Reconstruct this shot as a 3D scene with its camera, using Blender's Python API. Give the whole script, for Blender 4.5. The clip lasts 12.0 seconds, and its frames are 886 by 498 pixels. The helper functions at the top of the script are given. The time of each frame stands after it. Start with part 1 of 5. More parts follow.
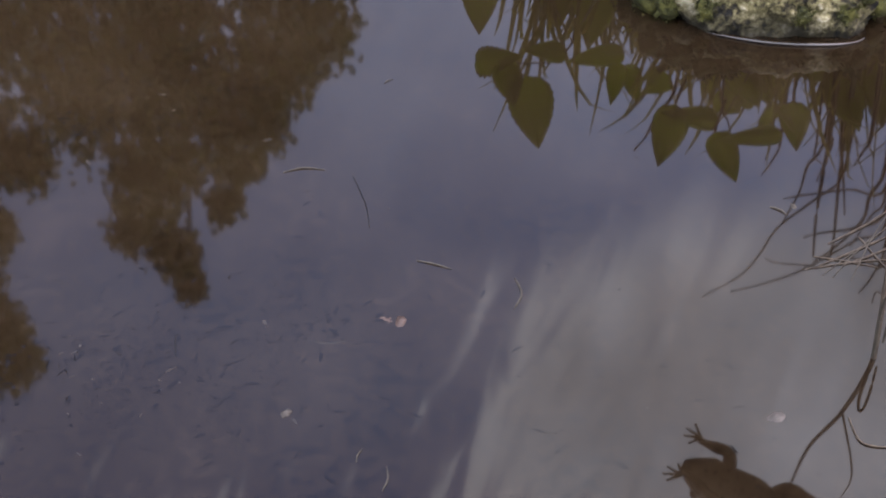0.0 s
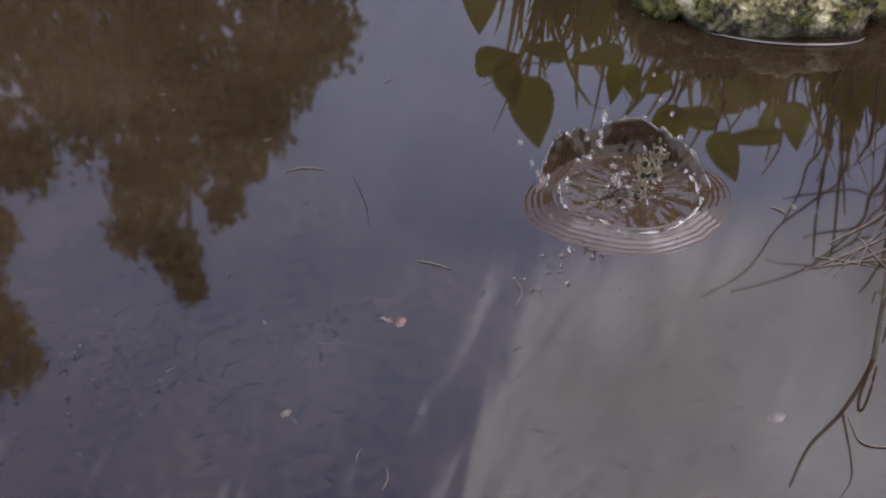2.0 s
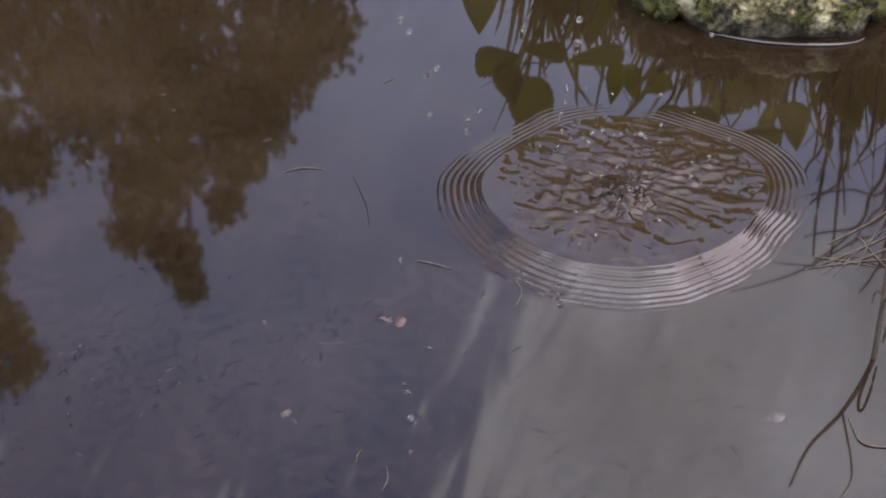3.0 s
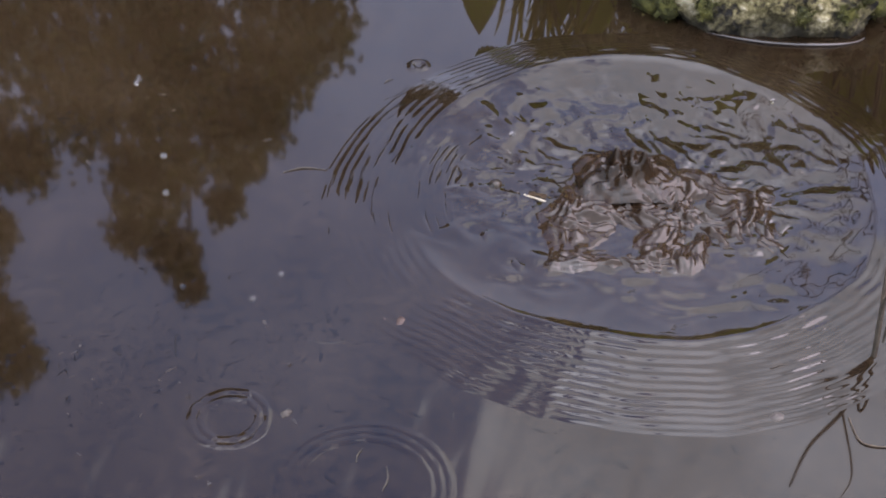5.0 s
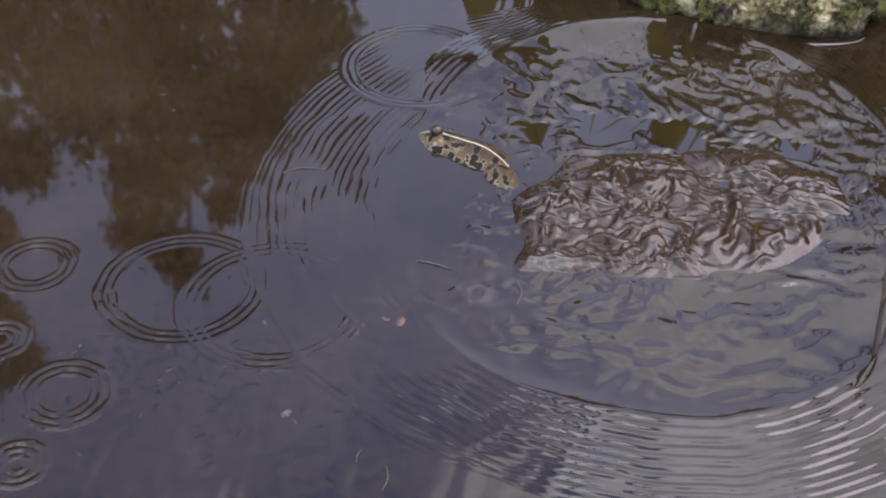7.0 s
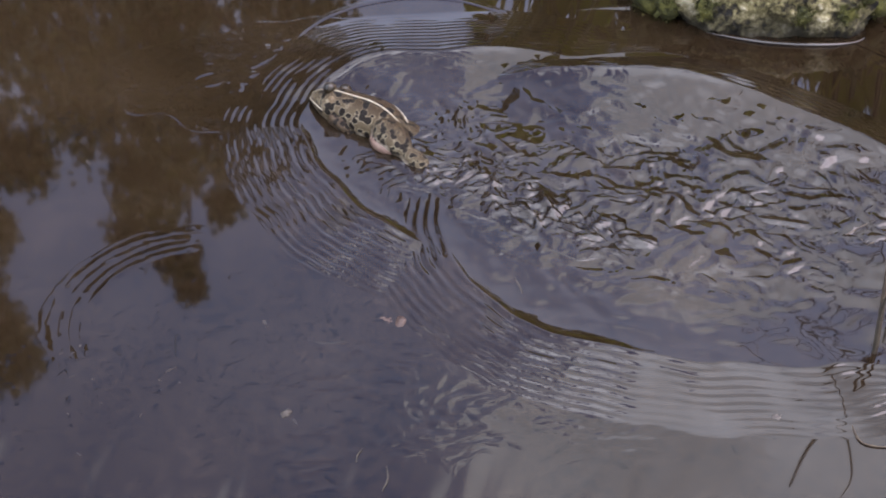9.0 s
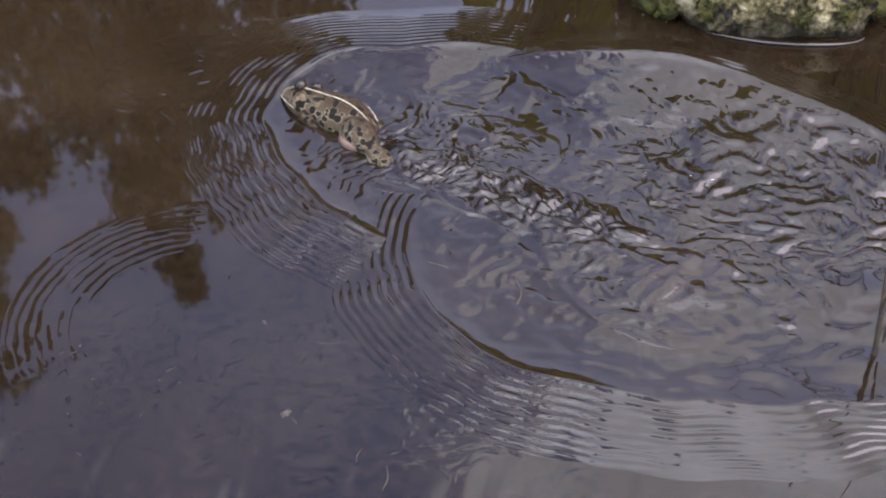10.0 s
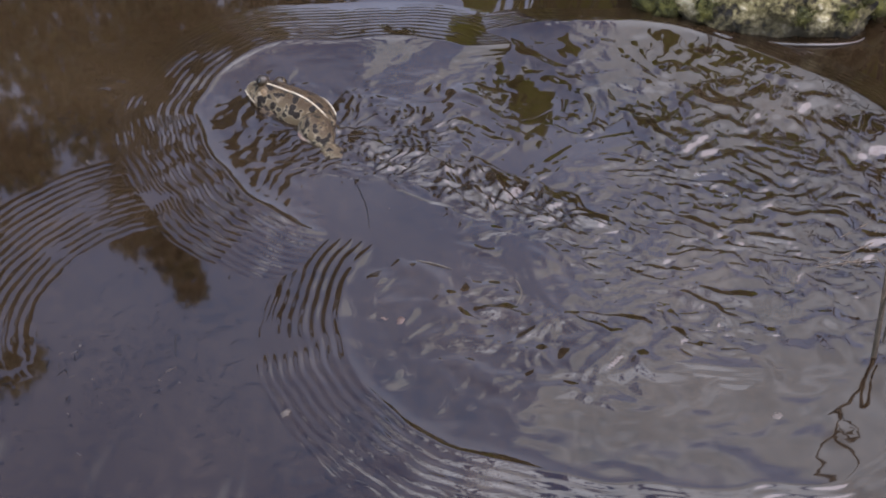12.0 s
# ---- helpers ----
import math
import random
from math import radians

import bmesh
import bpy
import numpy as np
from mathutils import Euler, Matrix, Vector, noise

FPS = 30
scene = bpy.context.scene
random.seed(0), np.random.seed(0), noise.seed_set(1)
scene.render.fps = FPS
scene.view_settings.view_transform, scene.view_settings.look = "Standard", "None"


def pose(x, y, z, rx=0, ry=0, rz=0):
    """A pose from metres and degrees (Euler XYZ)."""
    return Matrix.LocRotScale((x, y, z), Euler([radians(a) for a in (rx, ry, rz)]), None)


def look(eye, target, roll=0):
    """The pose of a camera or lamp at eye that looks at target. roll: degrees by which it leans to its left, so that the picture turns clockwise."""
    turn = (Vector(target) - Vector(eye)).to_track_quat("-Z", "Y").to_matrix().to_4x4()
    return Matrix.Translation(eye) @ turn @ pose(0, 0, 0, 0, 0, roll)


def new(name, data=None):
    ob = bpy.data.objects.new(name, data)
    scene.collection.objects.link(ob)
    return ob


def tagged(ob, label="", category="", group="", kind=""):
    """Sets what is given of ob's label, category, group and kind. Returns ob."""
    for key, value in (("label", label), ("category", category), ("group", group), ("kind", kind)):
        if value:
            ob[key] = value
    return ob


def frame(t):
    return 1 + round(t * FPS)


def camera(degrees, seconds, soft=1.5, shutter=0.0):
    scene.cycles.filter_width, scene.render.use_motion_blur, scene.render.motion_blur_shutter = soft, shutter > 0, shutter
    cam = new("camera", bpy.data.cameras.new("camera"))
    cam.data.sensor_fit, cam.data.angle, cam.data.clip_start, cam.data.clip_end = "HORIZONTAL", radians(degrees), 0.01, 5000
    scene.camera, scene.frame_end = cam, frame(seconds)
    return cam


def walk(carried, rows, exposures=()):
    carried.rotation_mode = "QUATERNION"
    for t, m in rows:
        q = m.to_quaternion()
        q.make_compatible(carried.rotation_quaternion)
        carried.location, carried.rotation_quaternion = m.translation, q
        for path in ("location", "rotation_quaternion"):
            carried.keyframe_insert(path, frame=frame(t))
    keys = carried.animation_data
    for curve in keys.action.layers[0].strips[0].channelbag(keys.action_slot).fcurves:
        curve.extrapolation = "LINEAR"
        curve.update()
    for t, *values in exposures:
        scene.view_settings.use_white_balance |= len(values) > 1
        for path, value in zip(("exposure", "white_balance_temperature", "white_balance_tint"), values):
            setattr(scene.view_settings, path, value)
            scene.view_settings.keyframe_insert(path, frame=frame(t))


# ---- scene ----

# ---------------------------------------------------------------- camera
cam = camera(34.0, 12.0, soft=2.0)
EYE = (0.0, -0.737, 0.597)
walk(cam, [(0.0, look(EYE, (0, 0, 0))), (12.0, look(EYE, (0, 0, 0)))], [(0.0, 0.91, 6150, 41), (12.0, 0.91, 6150, 41)])

# ---------------------------------------------------------------- sky and sun
SUN_ELEV, SUN_AZ = 50.0, 78.0     # azimuth counted clockwise from +y
world = bpy.data.worlds.new("sky")
scene.world = world
world.use_nodes = True
wn, wl = world.node_tree.nodes, world.node_tree.links
wn.clear()
w_out = wn.new("ShaderNodeOutputWorld")
w_bg = wn.new("ShaderNodeBackground")
w_sky = wn.new("ShaderNodeTexSky")
w_sky.sky_type, w_sky.sun_disc = "NISHITA", False
w_sky.sun_elevation, w_sky.sun_rotation = radians(SUN_ELEV), radians(SUN_AZ)
w_sky.air_density, w_sky.dust_density, w_sky.ozone_density = 1.5, 0.5, 5.0
w_geo = wn.new("ShaderNodeTexCoord")
# a bank of pale cloud covers one half of the sky, with a soft rounded edge drawn out in wisps;
# its edge is laid out on the plane that touches the sky dome at this point
axis_f = Vector((0, math.cos(radians(39)), math.sin(radians(39))))
axis_u = Vector((0, -math.sin(radians(39)), math.cos(radians(39))))


def sky_math(op, x, y=None, z=None, clamp=False):
    nd = wn.new("ShaderNodeMath")
    nd.operation, nd.use_clamp = op, clamp
    for i, v in enumerate((x, y, z)):
        if v is None:
            continue
        if isinstance(v, (int, float)):
            nd.inputs[i].default_value = v
        else:
            wl.new(v, nd.inputs[i])
    return nd.outputs[0]


def sky_dot(v):
    nd = wn.new("ShaderNodeVectorMath")
    nd.operation = "DOT_PRODUCT"
    nd.inputs[1].default_value = v
    wl.new(w_geo.outputs["Generated"], nd.inputs[0])
    return nd.outputs["Value"]


depth_f = sky_math("MAXIMUM", sky_dot(axis_f), 0.06)
sky_u = sky_math("DIVIDE", sky_dot(Vector((1, 0, 0))), depth_f)
sky_v = sky_math("DIVIDE", sky_dot(axis_u), depth_f)
gap_u = sky_math("MAXIMUM", sky_math("SUBTRACT", 0.213, sky_u), 0.0)
gap_v = sky_math("MAXIMUM", sky_math("SUBTRACT", 0.175, sky_v), 0.0)
gap = sky_math("SQRT", sky_math("ADD", sky_math("MULTIPLY", gap_u, gap_u), sky_math("MULTIPLY", gap_v, gap_v)))
inside = sky_math("SUBTRACT", 0.205, gap)
across = sky_math("ADD", sky_math("MULTIPLY", sky_u, 0.90), sky_math("MULTIPLY", sky_v, 0.36))
length = sky_math("SUBTRACT", sky_math("MULTIPLY", sky_v, 0.90), sky_math("MULTIPLY", sky_u, 0.36))
w_map = wn.new("ShaderNodeCombineXYZ")
wl.new(sky_math("MULTIPLY", across, 44.0), w_map.inputs[0])
wl.new(sky_math("MULTIPLY", length, 7.0), w_map.inputs[1])
w_noise = wn.new("ShaderNodeTexNoise")
w_noise.inputs["Scale"].default_value, w_noise.inputs["Detail"].default_value = 1.0, 3.0
w_noise.inputs["Distortion"].default_value = 0.9
wl.new(w_map.outputs[0], w_noise.inputs["Vector"])
# the wisps are drawn out where the bank thins, towards the zenith
wispy = sky_math("MULTIPLY_ADD", sky_math("SUBTRACT", sky_v, -0.01), 1.3, 0.0, clamp=True)
wisp = sky_math("MULTIPLY", sky_math("SUBTRACT", w_noise.outputs["Fac"], 0.5), sky_math("MULTIPLY_ADD", wispy, 2.6, 0.035))
# a second sheet of cloud lies overhead
overhead = sky_math("MULTIPLY", sky_math("SUBTRACT", sky_v, 0.40), 0.40)
w_edge = sky_math("ADD", sky_math("MAXIMUM", inside, overhead), wisp)
w_ramp = wn.new("ShaderNodeMapRange")
w_ramp.interpolation_type = "SMOOTHSTEP"
w_ramp.inputs["From Min"].default_value, w_ramp.inputs["From Max"].default_value = -0.03, 0.05
wl.new(w_edge, w_ramp.inputs["Value"])
thin = sky_math("SUBTRACT", 0.2, sky_math("MINIMUM", sky_math("MAXIMUM", sky_math("SUBTRACT", sky_v, 0.10), 0.0), 0.2))
haze = sky_math("MINIMUM", sky_math("MAXIMUM", sky_math("MULTIPLY", sky_math("ADD", sky_v, 0.02), -1.4), 0.0), 0.2)
wl.new(sky_math("ADD", thin, haze), w_ramp.inputs["To Min"])
w_big = wn.new("ShaderNodeTexNoise")
w_big.inputs["Scale"].default_value, w_big.inputs["Detail"].default_value = 6.0, 5.0
w_cl = wn.new("ShaderNodeMapRange")
w_cl.inputs["From Min"].default_value, w_cl.inputs["From Max"].default_value = 0.3, 0.7
w_cl.inputs["To Min"].default_value, w_cl.inputs["To Max"].default_value = 0.7, 1.4
# the cloud is thinner and brighter towards the zenith
w_sep = wn.new("ShaderNodeSeparateXYZ")
w_hi = wn.new("ShaderNodeMapRange")
w_hi.inputs["From Min"].default_value, w_hi.inputs["From Max"].default_value = 0.77, 0.93
w_hi.inputs["To Min"].default_value, w_hi.inputs["To Max"].default_value = 1.0, 2.6
w_hm = wn.new("ShaderNodeMath"); w_hm.operation = "MULTIPLY"
w_cc = wn.new("ShaderNodeVectorMath"); w_cc.operation = "SCALE"
w_cc.inputs[0].default_value = (6.75, 8.05, 7.5)
w_mix = wn.new("ShaderNodeMix"); w_mix.data_type = "RGBA"
wl.new(w_geo.outputs["Generated"], w_big.inputs["Vector"])
wl.new(w_big.outputs["Fac"], w_cl.inputs["Value"])
wl.new(w_geo.outputs["Generated"], w_sep.inputs[0])
wl.new(w_sep.outputs["Z"], w_hi.inputs["Value"])
wl.new(w_cl.outputs[0], w_hm.inputs[0])
wl.new(w_hi.outputs[0], w_hm.inputs[1])
wl.new(sky_math("MULTIPLY", w_hm.outputs[0], sky_math("MULTIPLY_ADD", w_noise.outputs["Fac"], 0.5, 0.77)), w_cc.inputs["Scale"])
wl.new(w_ramp.outputs[0], w_mix.inputs["Factor"])
wl.new(w_sky.outputs[0], w_mix.inputs[6])
wl.new(w_cc.outputs[0], w_mix.inputs[7])
wl.new(w_mix.outputs[2], w_bg.inputs["Color"])
w_bg.inputs["Strength"].default_value = 0.15
wl.new(w_bg.outputs[0], w_out.inputs["Surface"])

sun = new("sun", bpy.data.lights.new("sun", "SUN"))
sun.data.energy, sun.data.angle, sun.data.color = 1.6, radians(55), (1.0, 0.95, 0.86)
sx, sy = math.sin(radians(SUN_AZ)), math.cos(radians(SUN_AZ))
ce, se = math.cos(radians(SUN_ELEV)), math.sin(radians(SUN_ELEV))
sun.matrix_world = look((sx * ce * 10, sy * ce * 10, se * 10), (0, 0, 0))


# ---------------------------------------------------------------- materials
def material(name, color, rough=0.8, ior=1.45, metal=0.0):
    m = bpy.data.materials.new(name)
    m.use_nodes = True
    p = m.node_tree.nodes["Principled BSDF"]
    p.inputs["Base Color"].default_value = (*color, 1)
    p.inputs["Roughness"].default_value = rough
    p.inputs["IOR"].default_value = ior
    p.inputs["Metallic"].default_value = metal
    return m


def mottled(name, colors, scale, rough=0.8, ior=1.45, bump=0.3, fine=8.0, stretch=(1, 1, 1), depth=0.002, space="Object"):
    """A surface whose colour wanders between some tones, with a coarse and a fine grain and relief."""
    m = material(name, colors[0], rough, ior)
    n, l = m.node_tree.nodes, m.node_tree.links
    p = n["Principled BSDF"]
    if space == "World":
        src = n.new("ShaderNodeNewGeometry").outputs["Position"]
    else:
        src = n.new("ShaderNodeTexCoord").outputs["Object"]
    mp = n.new("ShaderNodeMapping")
    mp.inputs["Scale"].default_value = stretch
    l.new(src, mp.inputs["Vector"])
    t1, t2 = n.new("ShaderNodeTexNoise"), n.new("ShaderNodeTexNoise")
    t1.inputs["Scale"].default_value, t1.inputs["Detail"].default_value = scale, 5
    t2.inputs["Scale"].default_value, t2.inputs["Detail"].default_value = scale * fine, 4
    mx = n.new("ShaderNodeMath"); mx.operation = "MULTIPLY_ADD"
    mx.inputs[1].default_value = 0.45
    sc = n.new("ShaderNodeMath"); sc.operation = "MULTIPLY"
    sc.inputs[1].default_value = 0.55
    for t in (t1, t2):
        l.new(mp.outputs[0], t.inputs["Vector"])
    l.new(t1.outputs["Fac"], sc.inputs[0])
    l.new(t2.outputs["Fac"], mx.inputs[0])
    l.new(sc.outputs[0], mx.inputs[2])
    r = n.new("ShaderNodeValToRGB")
    els = r.color_ramp.elements
    els[0].position, els[1].position = 0.36, 0.64
    els[0].color, els[1].color = (*colors[0], 1), (*colors[-1], 1)
    for i, c in enumerate(colors[1:-1]):
        e = els.new(0.36 + 0.28 * (i + 1) / (len(colors) - 1))
        e.color = (*c, 1)
    l.new(mx.outputs[0], r.inputs[0])
    l.new(r.outputs[0], p.inputs["Base Color"])
    if bump:
        b = n.new("ShaderNodeBump")
        b.inputs["Strength"].default_value, b.inputs["Distance"].default_value = bump, depth
        l.new(mx.outputs[0], b.inputs["Height"])
        l.new(b.outputs[0], p.inputs["Normal"])
    return m


def leafy(name, colors, scale=60.0, through_light=0.45, rough=0.5):
    """Leaf tissue: some of the light comes through."""
    m = mottled(name, colors, scale, rough, bump=0.2, depth=0.0006)
    n, l = m.node_tree.nodes, m.node_tree.links
    p, out = n["Principled BSDF"], n["Material Output"]
    tr, mix = n.new("ShaderNodeBsdfTranslucent"), n.new("ShaderNodeMixShader")
    tr.inputs["Color"].default_value = (colors[-1][0] * 3.6, colors[-1][1] * 3.6, colors[-1][2] * 0.9, 1)
    mix.inputs[0].default_value = through_light
    l.new(p.outputs[0], mix.inputs[1])
    l.new(tr.outputs[0], mix.inputs[2])
    l.new(mix.outputs[0], out.inputs["Surface"])
    return m


WATER = mottled("silty_pond_water", [(0.0058, 0.0035, 0.0018), (0.0118, 0.0071, 0.0036), (0.0152, 0.0095, 0.0049), (0.022, 0.0143, 0.0081)],
                9.0, rough=0.032, ior=1.5, bump=0.0, fine=14.0, space="World")
# stirred water: browner and less reflective in a ragged patch, thinning out from its middle
STIRRED = mottled("browner_stirred_water", [(0.0058, 0.0035, 0.0018), (0.0118, 0.0071, 0.0036), (0.0152, 0.0095, 0.0049), (0.022, 0.0143, 0.0081)],
                  9.0, rough=0.032, ior=1.5, bump=0.0, fine=14.0, space="World")
tn, tl = STIRRED.node_tree.nodes, STIRRED.node_tree.links
t_tc, t_len, t_ns, t_ad, t_mr, t_mx = tn.new("ShaderNodeTexCoord"), tn.new("ShaderNodeVectorMath"), tn.new("ShaderNodeTexNoise"), tn.new("ShaderNodeMath"), tn.new("ShaderNodeMapRange"), tn.new("ShaderNodeMixRGB")
t_len.operation = "LENGTH"
t_ns.inputs["Scale"].default_value, t_ns.inputs["Detail"].default_value = 45.0, 4
t_ad.operation, t_ad.inputs[1].default_value = "MULTIPLY_ADD", 0.26
t_mr.inputs["From Min"].default_value, t_mr.inputs["From Max"].default_value = 0.28, 0.20
t_mx.inputs[2].default_value = (0.024, 0.0142, 0.0078, 1)
tl.new(t_tc.outputs["Object"], t_len.inputs[0]), tl.new(t_tc.outputs["Object"], t_ns.inputs["Vector"])
tl.new(t_ns.outputs["Fac"], t_ad.inputs[0]), tl.new(t_len.outputs["Value"], t_ad.inputs[2]), tl.new(t_ad.outputs[0], t_mr.inputs["Value"])
t_bs = tn["Principled BSDF"]
tl.new(t_mr.outputs[0], t_mx.inputs[0]), tl.new(t_bs.inputs["Base Color"].links[0].from_socket, t_mx.inputs[1]), tl.new(t_mx.outputs[0], t_bs.inputs["Base Color"])
t_io = tn.new("ShaderNodeMapRange")
t_io.inputs["To Min"].default_value, t_io.inputs["To Max"].default_value = 1.5, 1.39
tl.new(t_mr.outputs[0], t_io.inputs["Value"]), tl.new(t_io.outputs[0], t_bs.inputs["IOR"])
# the bed comes up close to the surface in one wide patch, and the mud shows through
an, al = WATER.node_tree.nodes, WATER.node_tree.links
a_ps, a_sub, a_len, a_ns, a_ad, a_mr, a_mx = an.new("ShaderNodeNewGeometry"), an.new("ShaderNodeVectorMath"), an.new("ShaderNodeVectorMath"), an.new("ShaderNodeTexNoise"), an.new("ShaderNodeMath"), an.new("ShaderNodeMapRange"), an.new("ShaderNodeMixRGB")
a_sub.operation, a_sub.inputs[1].default_value, a_len.operation = "SUBTRACT", (-0.33, 0.27, 0), "LENGTH"
a_ns.inputs["Scale"].default_value, a_ns.inputs["Detail"].default_value = 26.0, 6
a_ad.operation, a_ad.inputs[1].default_value = "MULTIPLY_ADD", 0.22
a_mr.inputs["From Min"].default_value, a_mr.inputs["From Max"].default_value = 0.42, 0.16
a_mx.blend_type, a_mx.inputs[2].default_value = "ADD", (0.0052, 0.0032, 0.0015, 1)
al.new(a_ps.outputs["Position"], a_sub.inputs[0]), al.new(a_sub.outputs[0], a_len.inputs[0]), al.new(a_ps.outputs["Position"], a_ns.inputs["Vector"])
al.new(a_ns.outputs["Fac"], a_ad.inputs[0]), al.new(a_len.outputs["Value"], a_ad.inputs[2]), al.new(a_ad.outputs[0], a_mr.inputs["Value"])
a_bs = an["Principled BSDF"]
al.new(a_mr.outputs[0], a_mx.inputs[0]), al.new(a_bs.inputs["Base Color"].links[0].from_socket, a_mx.inputs[1]), al.new(a_mx.outputs[0], a_bs.inputs["Base Color"])
# mottled brown for thrown-up water, less reflective than the pond's surface
THROWN = mottled("thrown_up_brown_water", [(0.008, 0.0047, 0.0024), (0.017, 0.0098, 0.0049), (0.028, 0.016, 0.008)], 40.0, rough=0.12, ior=1.33, bump=0.0, fine=5.0)
CLEAR = material("clear_water", (1, 1, 1), 0.0, 1.33)
CLEAR.node_tree.nodes["Principled BSDF"].inputs["Transmission Weight"].default_value = 1.0
MUD = mottled("mud", [(0.007, 0.006, 0.0035), (0.016, 0.013, 0.007), (0.030, 0.024, 0.013)], 6.0, 0.9, bump=0.6, depth=0.01, space="World")
ROCK = mottled("lichen_rock", [(0.003, 0.0025, 0.0012), (0.03, 0.024, 0.009), (0.14, 0.12, 0.05), (0.27, 0.235, 0.13), (0.44, 0.40, 0.28)], 48.0, 0.9, bump=1.0, fine=4.5, depth=0.008)
# wet stain along the boulder's waterline, carried up to paint its shaded underside dark
rn, rl = ROCK.node_tree.nodes, ROCK.node_tree.links
r_ps, r_sep = rn.new("ShaderNodeNewGeometry"), rn.new("ShaderNodeSeparateXYZ")
r_ns, r_ad, r_mr, r_mx = rn.new("ShaderNodeTexNoise"), rn.new("ShaderNodeMath"), rn.new("ShaderNodeMapRange"), rn.new("ShaderNodeMixRGB")
r_ns.inputs["Scale"].default_value = 55.0
r_ad.operation, r_ad.inputs[1].default_value = "MULTIPLY_ADD", -0.03
r_mr.inputs["From Min"].default_value, r_mr.inputs["From Max"].default_value = -0.012, 0.010
r_mr.inputs["To Min"].default_value = 0.10
r_mx.blend_type, r_mx.inputs[0].default_value = "MULTIPLY", 1.0
rl.new(r_ps.outputs["Position"], r_sep.inputs[0]), rl.new(r_ps.outputs["Position"], r_ns.inputs["Vector"])
rl.new(r_ns.outputs["Fac"], r_ad.inputs[0]), rl.new(r_sep.outputs["Z"], r_ad.inputs[2]), rl.new(r_ad.outputs[0], r_mr.inputs["Value"])
r_bsdf = rn["Principled BSDF"]
rl.new(r_bsdf.inputs["Base Color"].links[0].from_socket, r_mx.inputs[1]), rl.new(r_mr.outputs[0], r_mx.inputs[2]), rl.new(r_mx.outputs[0], r_bsdf.inputs["Base Color"])
MOSS = mottled("moss", [(0.012, 0.014, 0.003), (0.045, 0.045, 0.008), (0.09, 0.085, 0.015)], 90.0, 0.95, bump=0.8, depth=0.003)
LEAF = leafy("broad_leaf", [(0.05, 0.064, 0.010), (0.08, 0.096, 0.018), (0.115, 0.13, 0.026)], through_light=0.75)
TREE_LEAF = leafy("tree_leaf", [(0.03, 0.04, 0.012), (0.05, 0.06, 0.02), (0.07, 0.075, 0.03)], 3.0, 0.2)
BLADE = leafy("grass_blade", [(0.05, 0.06, 0.015), (0.09, 0.09, 0.03), (0.14, 0.12, 0.05)], 25.0, 0.25)
BARK = mottled("bark", [(0.03, 0.023, 0.017), (0.07, 0.055, 0.04), (0.11, 0.09, 0.07)], 14.0, 0.9, bump=0.7, stretch=(1, 1, 0.3), depth=0.01)
TWIG = mottled("twig", [(0.02, 0.014, 0.009), (0.05, 0.036, 0.024), (0.09, 0.068, 0.045)], 120.0, 0.8, bump=0.4, depth=0.001)
# the twig tones darkened: the backlit look is put into the colour
BACKLIT_TWIG = mottled("backlit_twig", [(0.005, 0.0035, 0.0025), (0.012, 0.009, 0.006), (0.026, 0.019, 0.013)], 120.0, 0.8, bump=0.4, depth=0.001)
STRAW = mottled("straw", [(0.022, 0.018, 0.011), (0.045, 0.037, 0.026), (0.075, 0.064, 0.049)], 150.0, 0.7, bump=0.3, depth=0.0005)
LITTER = mottled("wet_litter", [(0.003, 0.002, 0.0013), (0.0065, 0.0042, 0.0025), (0.012, 0.0078, 0.0046)], 70.0, 0.06, 1.475, bump=0.0)
SUNKEN = mottled("sunken_straw", [(0.016, 0.012, 0.008), (0.03, 0.023, 0.016), (0.055, 0.045, 0.033)], 150.0, 0.06, 1.5, bump=0.0)
SHELL = mottled("pale_shell", [(0.03, 0.024, 0.019), (0.052, 0.043, 0.036), (0.10, 0.085, 0.073)], 200.0, 0.6, bump=0.2, depth=0.0005)
PINK = mottled("faded_leaf", [(0.03, 0.017, 0.013), (0.055, 0.032, 0.024), (0.09, 0.058, 0.045)], 120.0, 0.6, bump=0.3, depth=0.0006)


# ---------------------------------------------------------------- mesh helpers
def solid(name, verts, faces, mat, parent=None, label="", smooth=True):
    me = bpy.data.meshes.new(name)
    me.from_pydata([tuple(v) for v in verts], [], faces)
    me.materials.append(mat)
    if smooth:
        me.polygons.foreach_set("use_smooth", [True] * len(me.polygons))
    me.update()
    ob = new(name, me)
    if parent:
        ob.parent = parent
    if label:
        ob["label"] = label
    return ob


def sheet_faces(nu, nv, wrap_u=False, wrap_v=False, base=0):
    out = []
    for i in range(nu if wrap_u else nu - 1):
        for j in range(nv if wrap_v else nv - 1):
            i2, j2 = (i + 1) % nu, (j + 1) % nv
            out.append((base + i * nv + j, base + i2 * nv + j, base + i2 * nv + j2, base + i * nv + j2))
    return out


def spline(pts, n):
    """n points along a smooth line through some points (tuples of any length)."""
    p = np.array(pts, float)
    p = np.vstack([2 * p[0] - p[1], p, 2 * p[-1] - p[-2]])
    out = []
    for s in np.linspace(0, len(pts) - 1, n):
        i = min(int(s), len(pts) - 2)
        u = s - i
        a, b, c, d = p[i:i + 4]
        out.append(0.5 * (2 * b + (c - a) * u + (2 * a - 5 * b + 4 * c - d) * u * u + (3 * b - a - 3 * c + d) * u ** 3))
    return np.array(out)


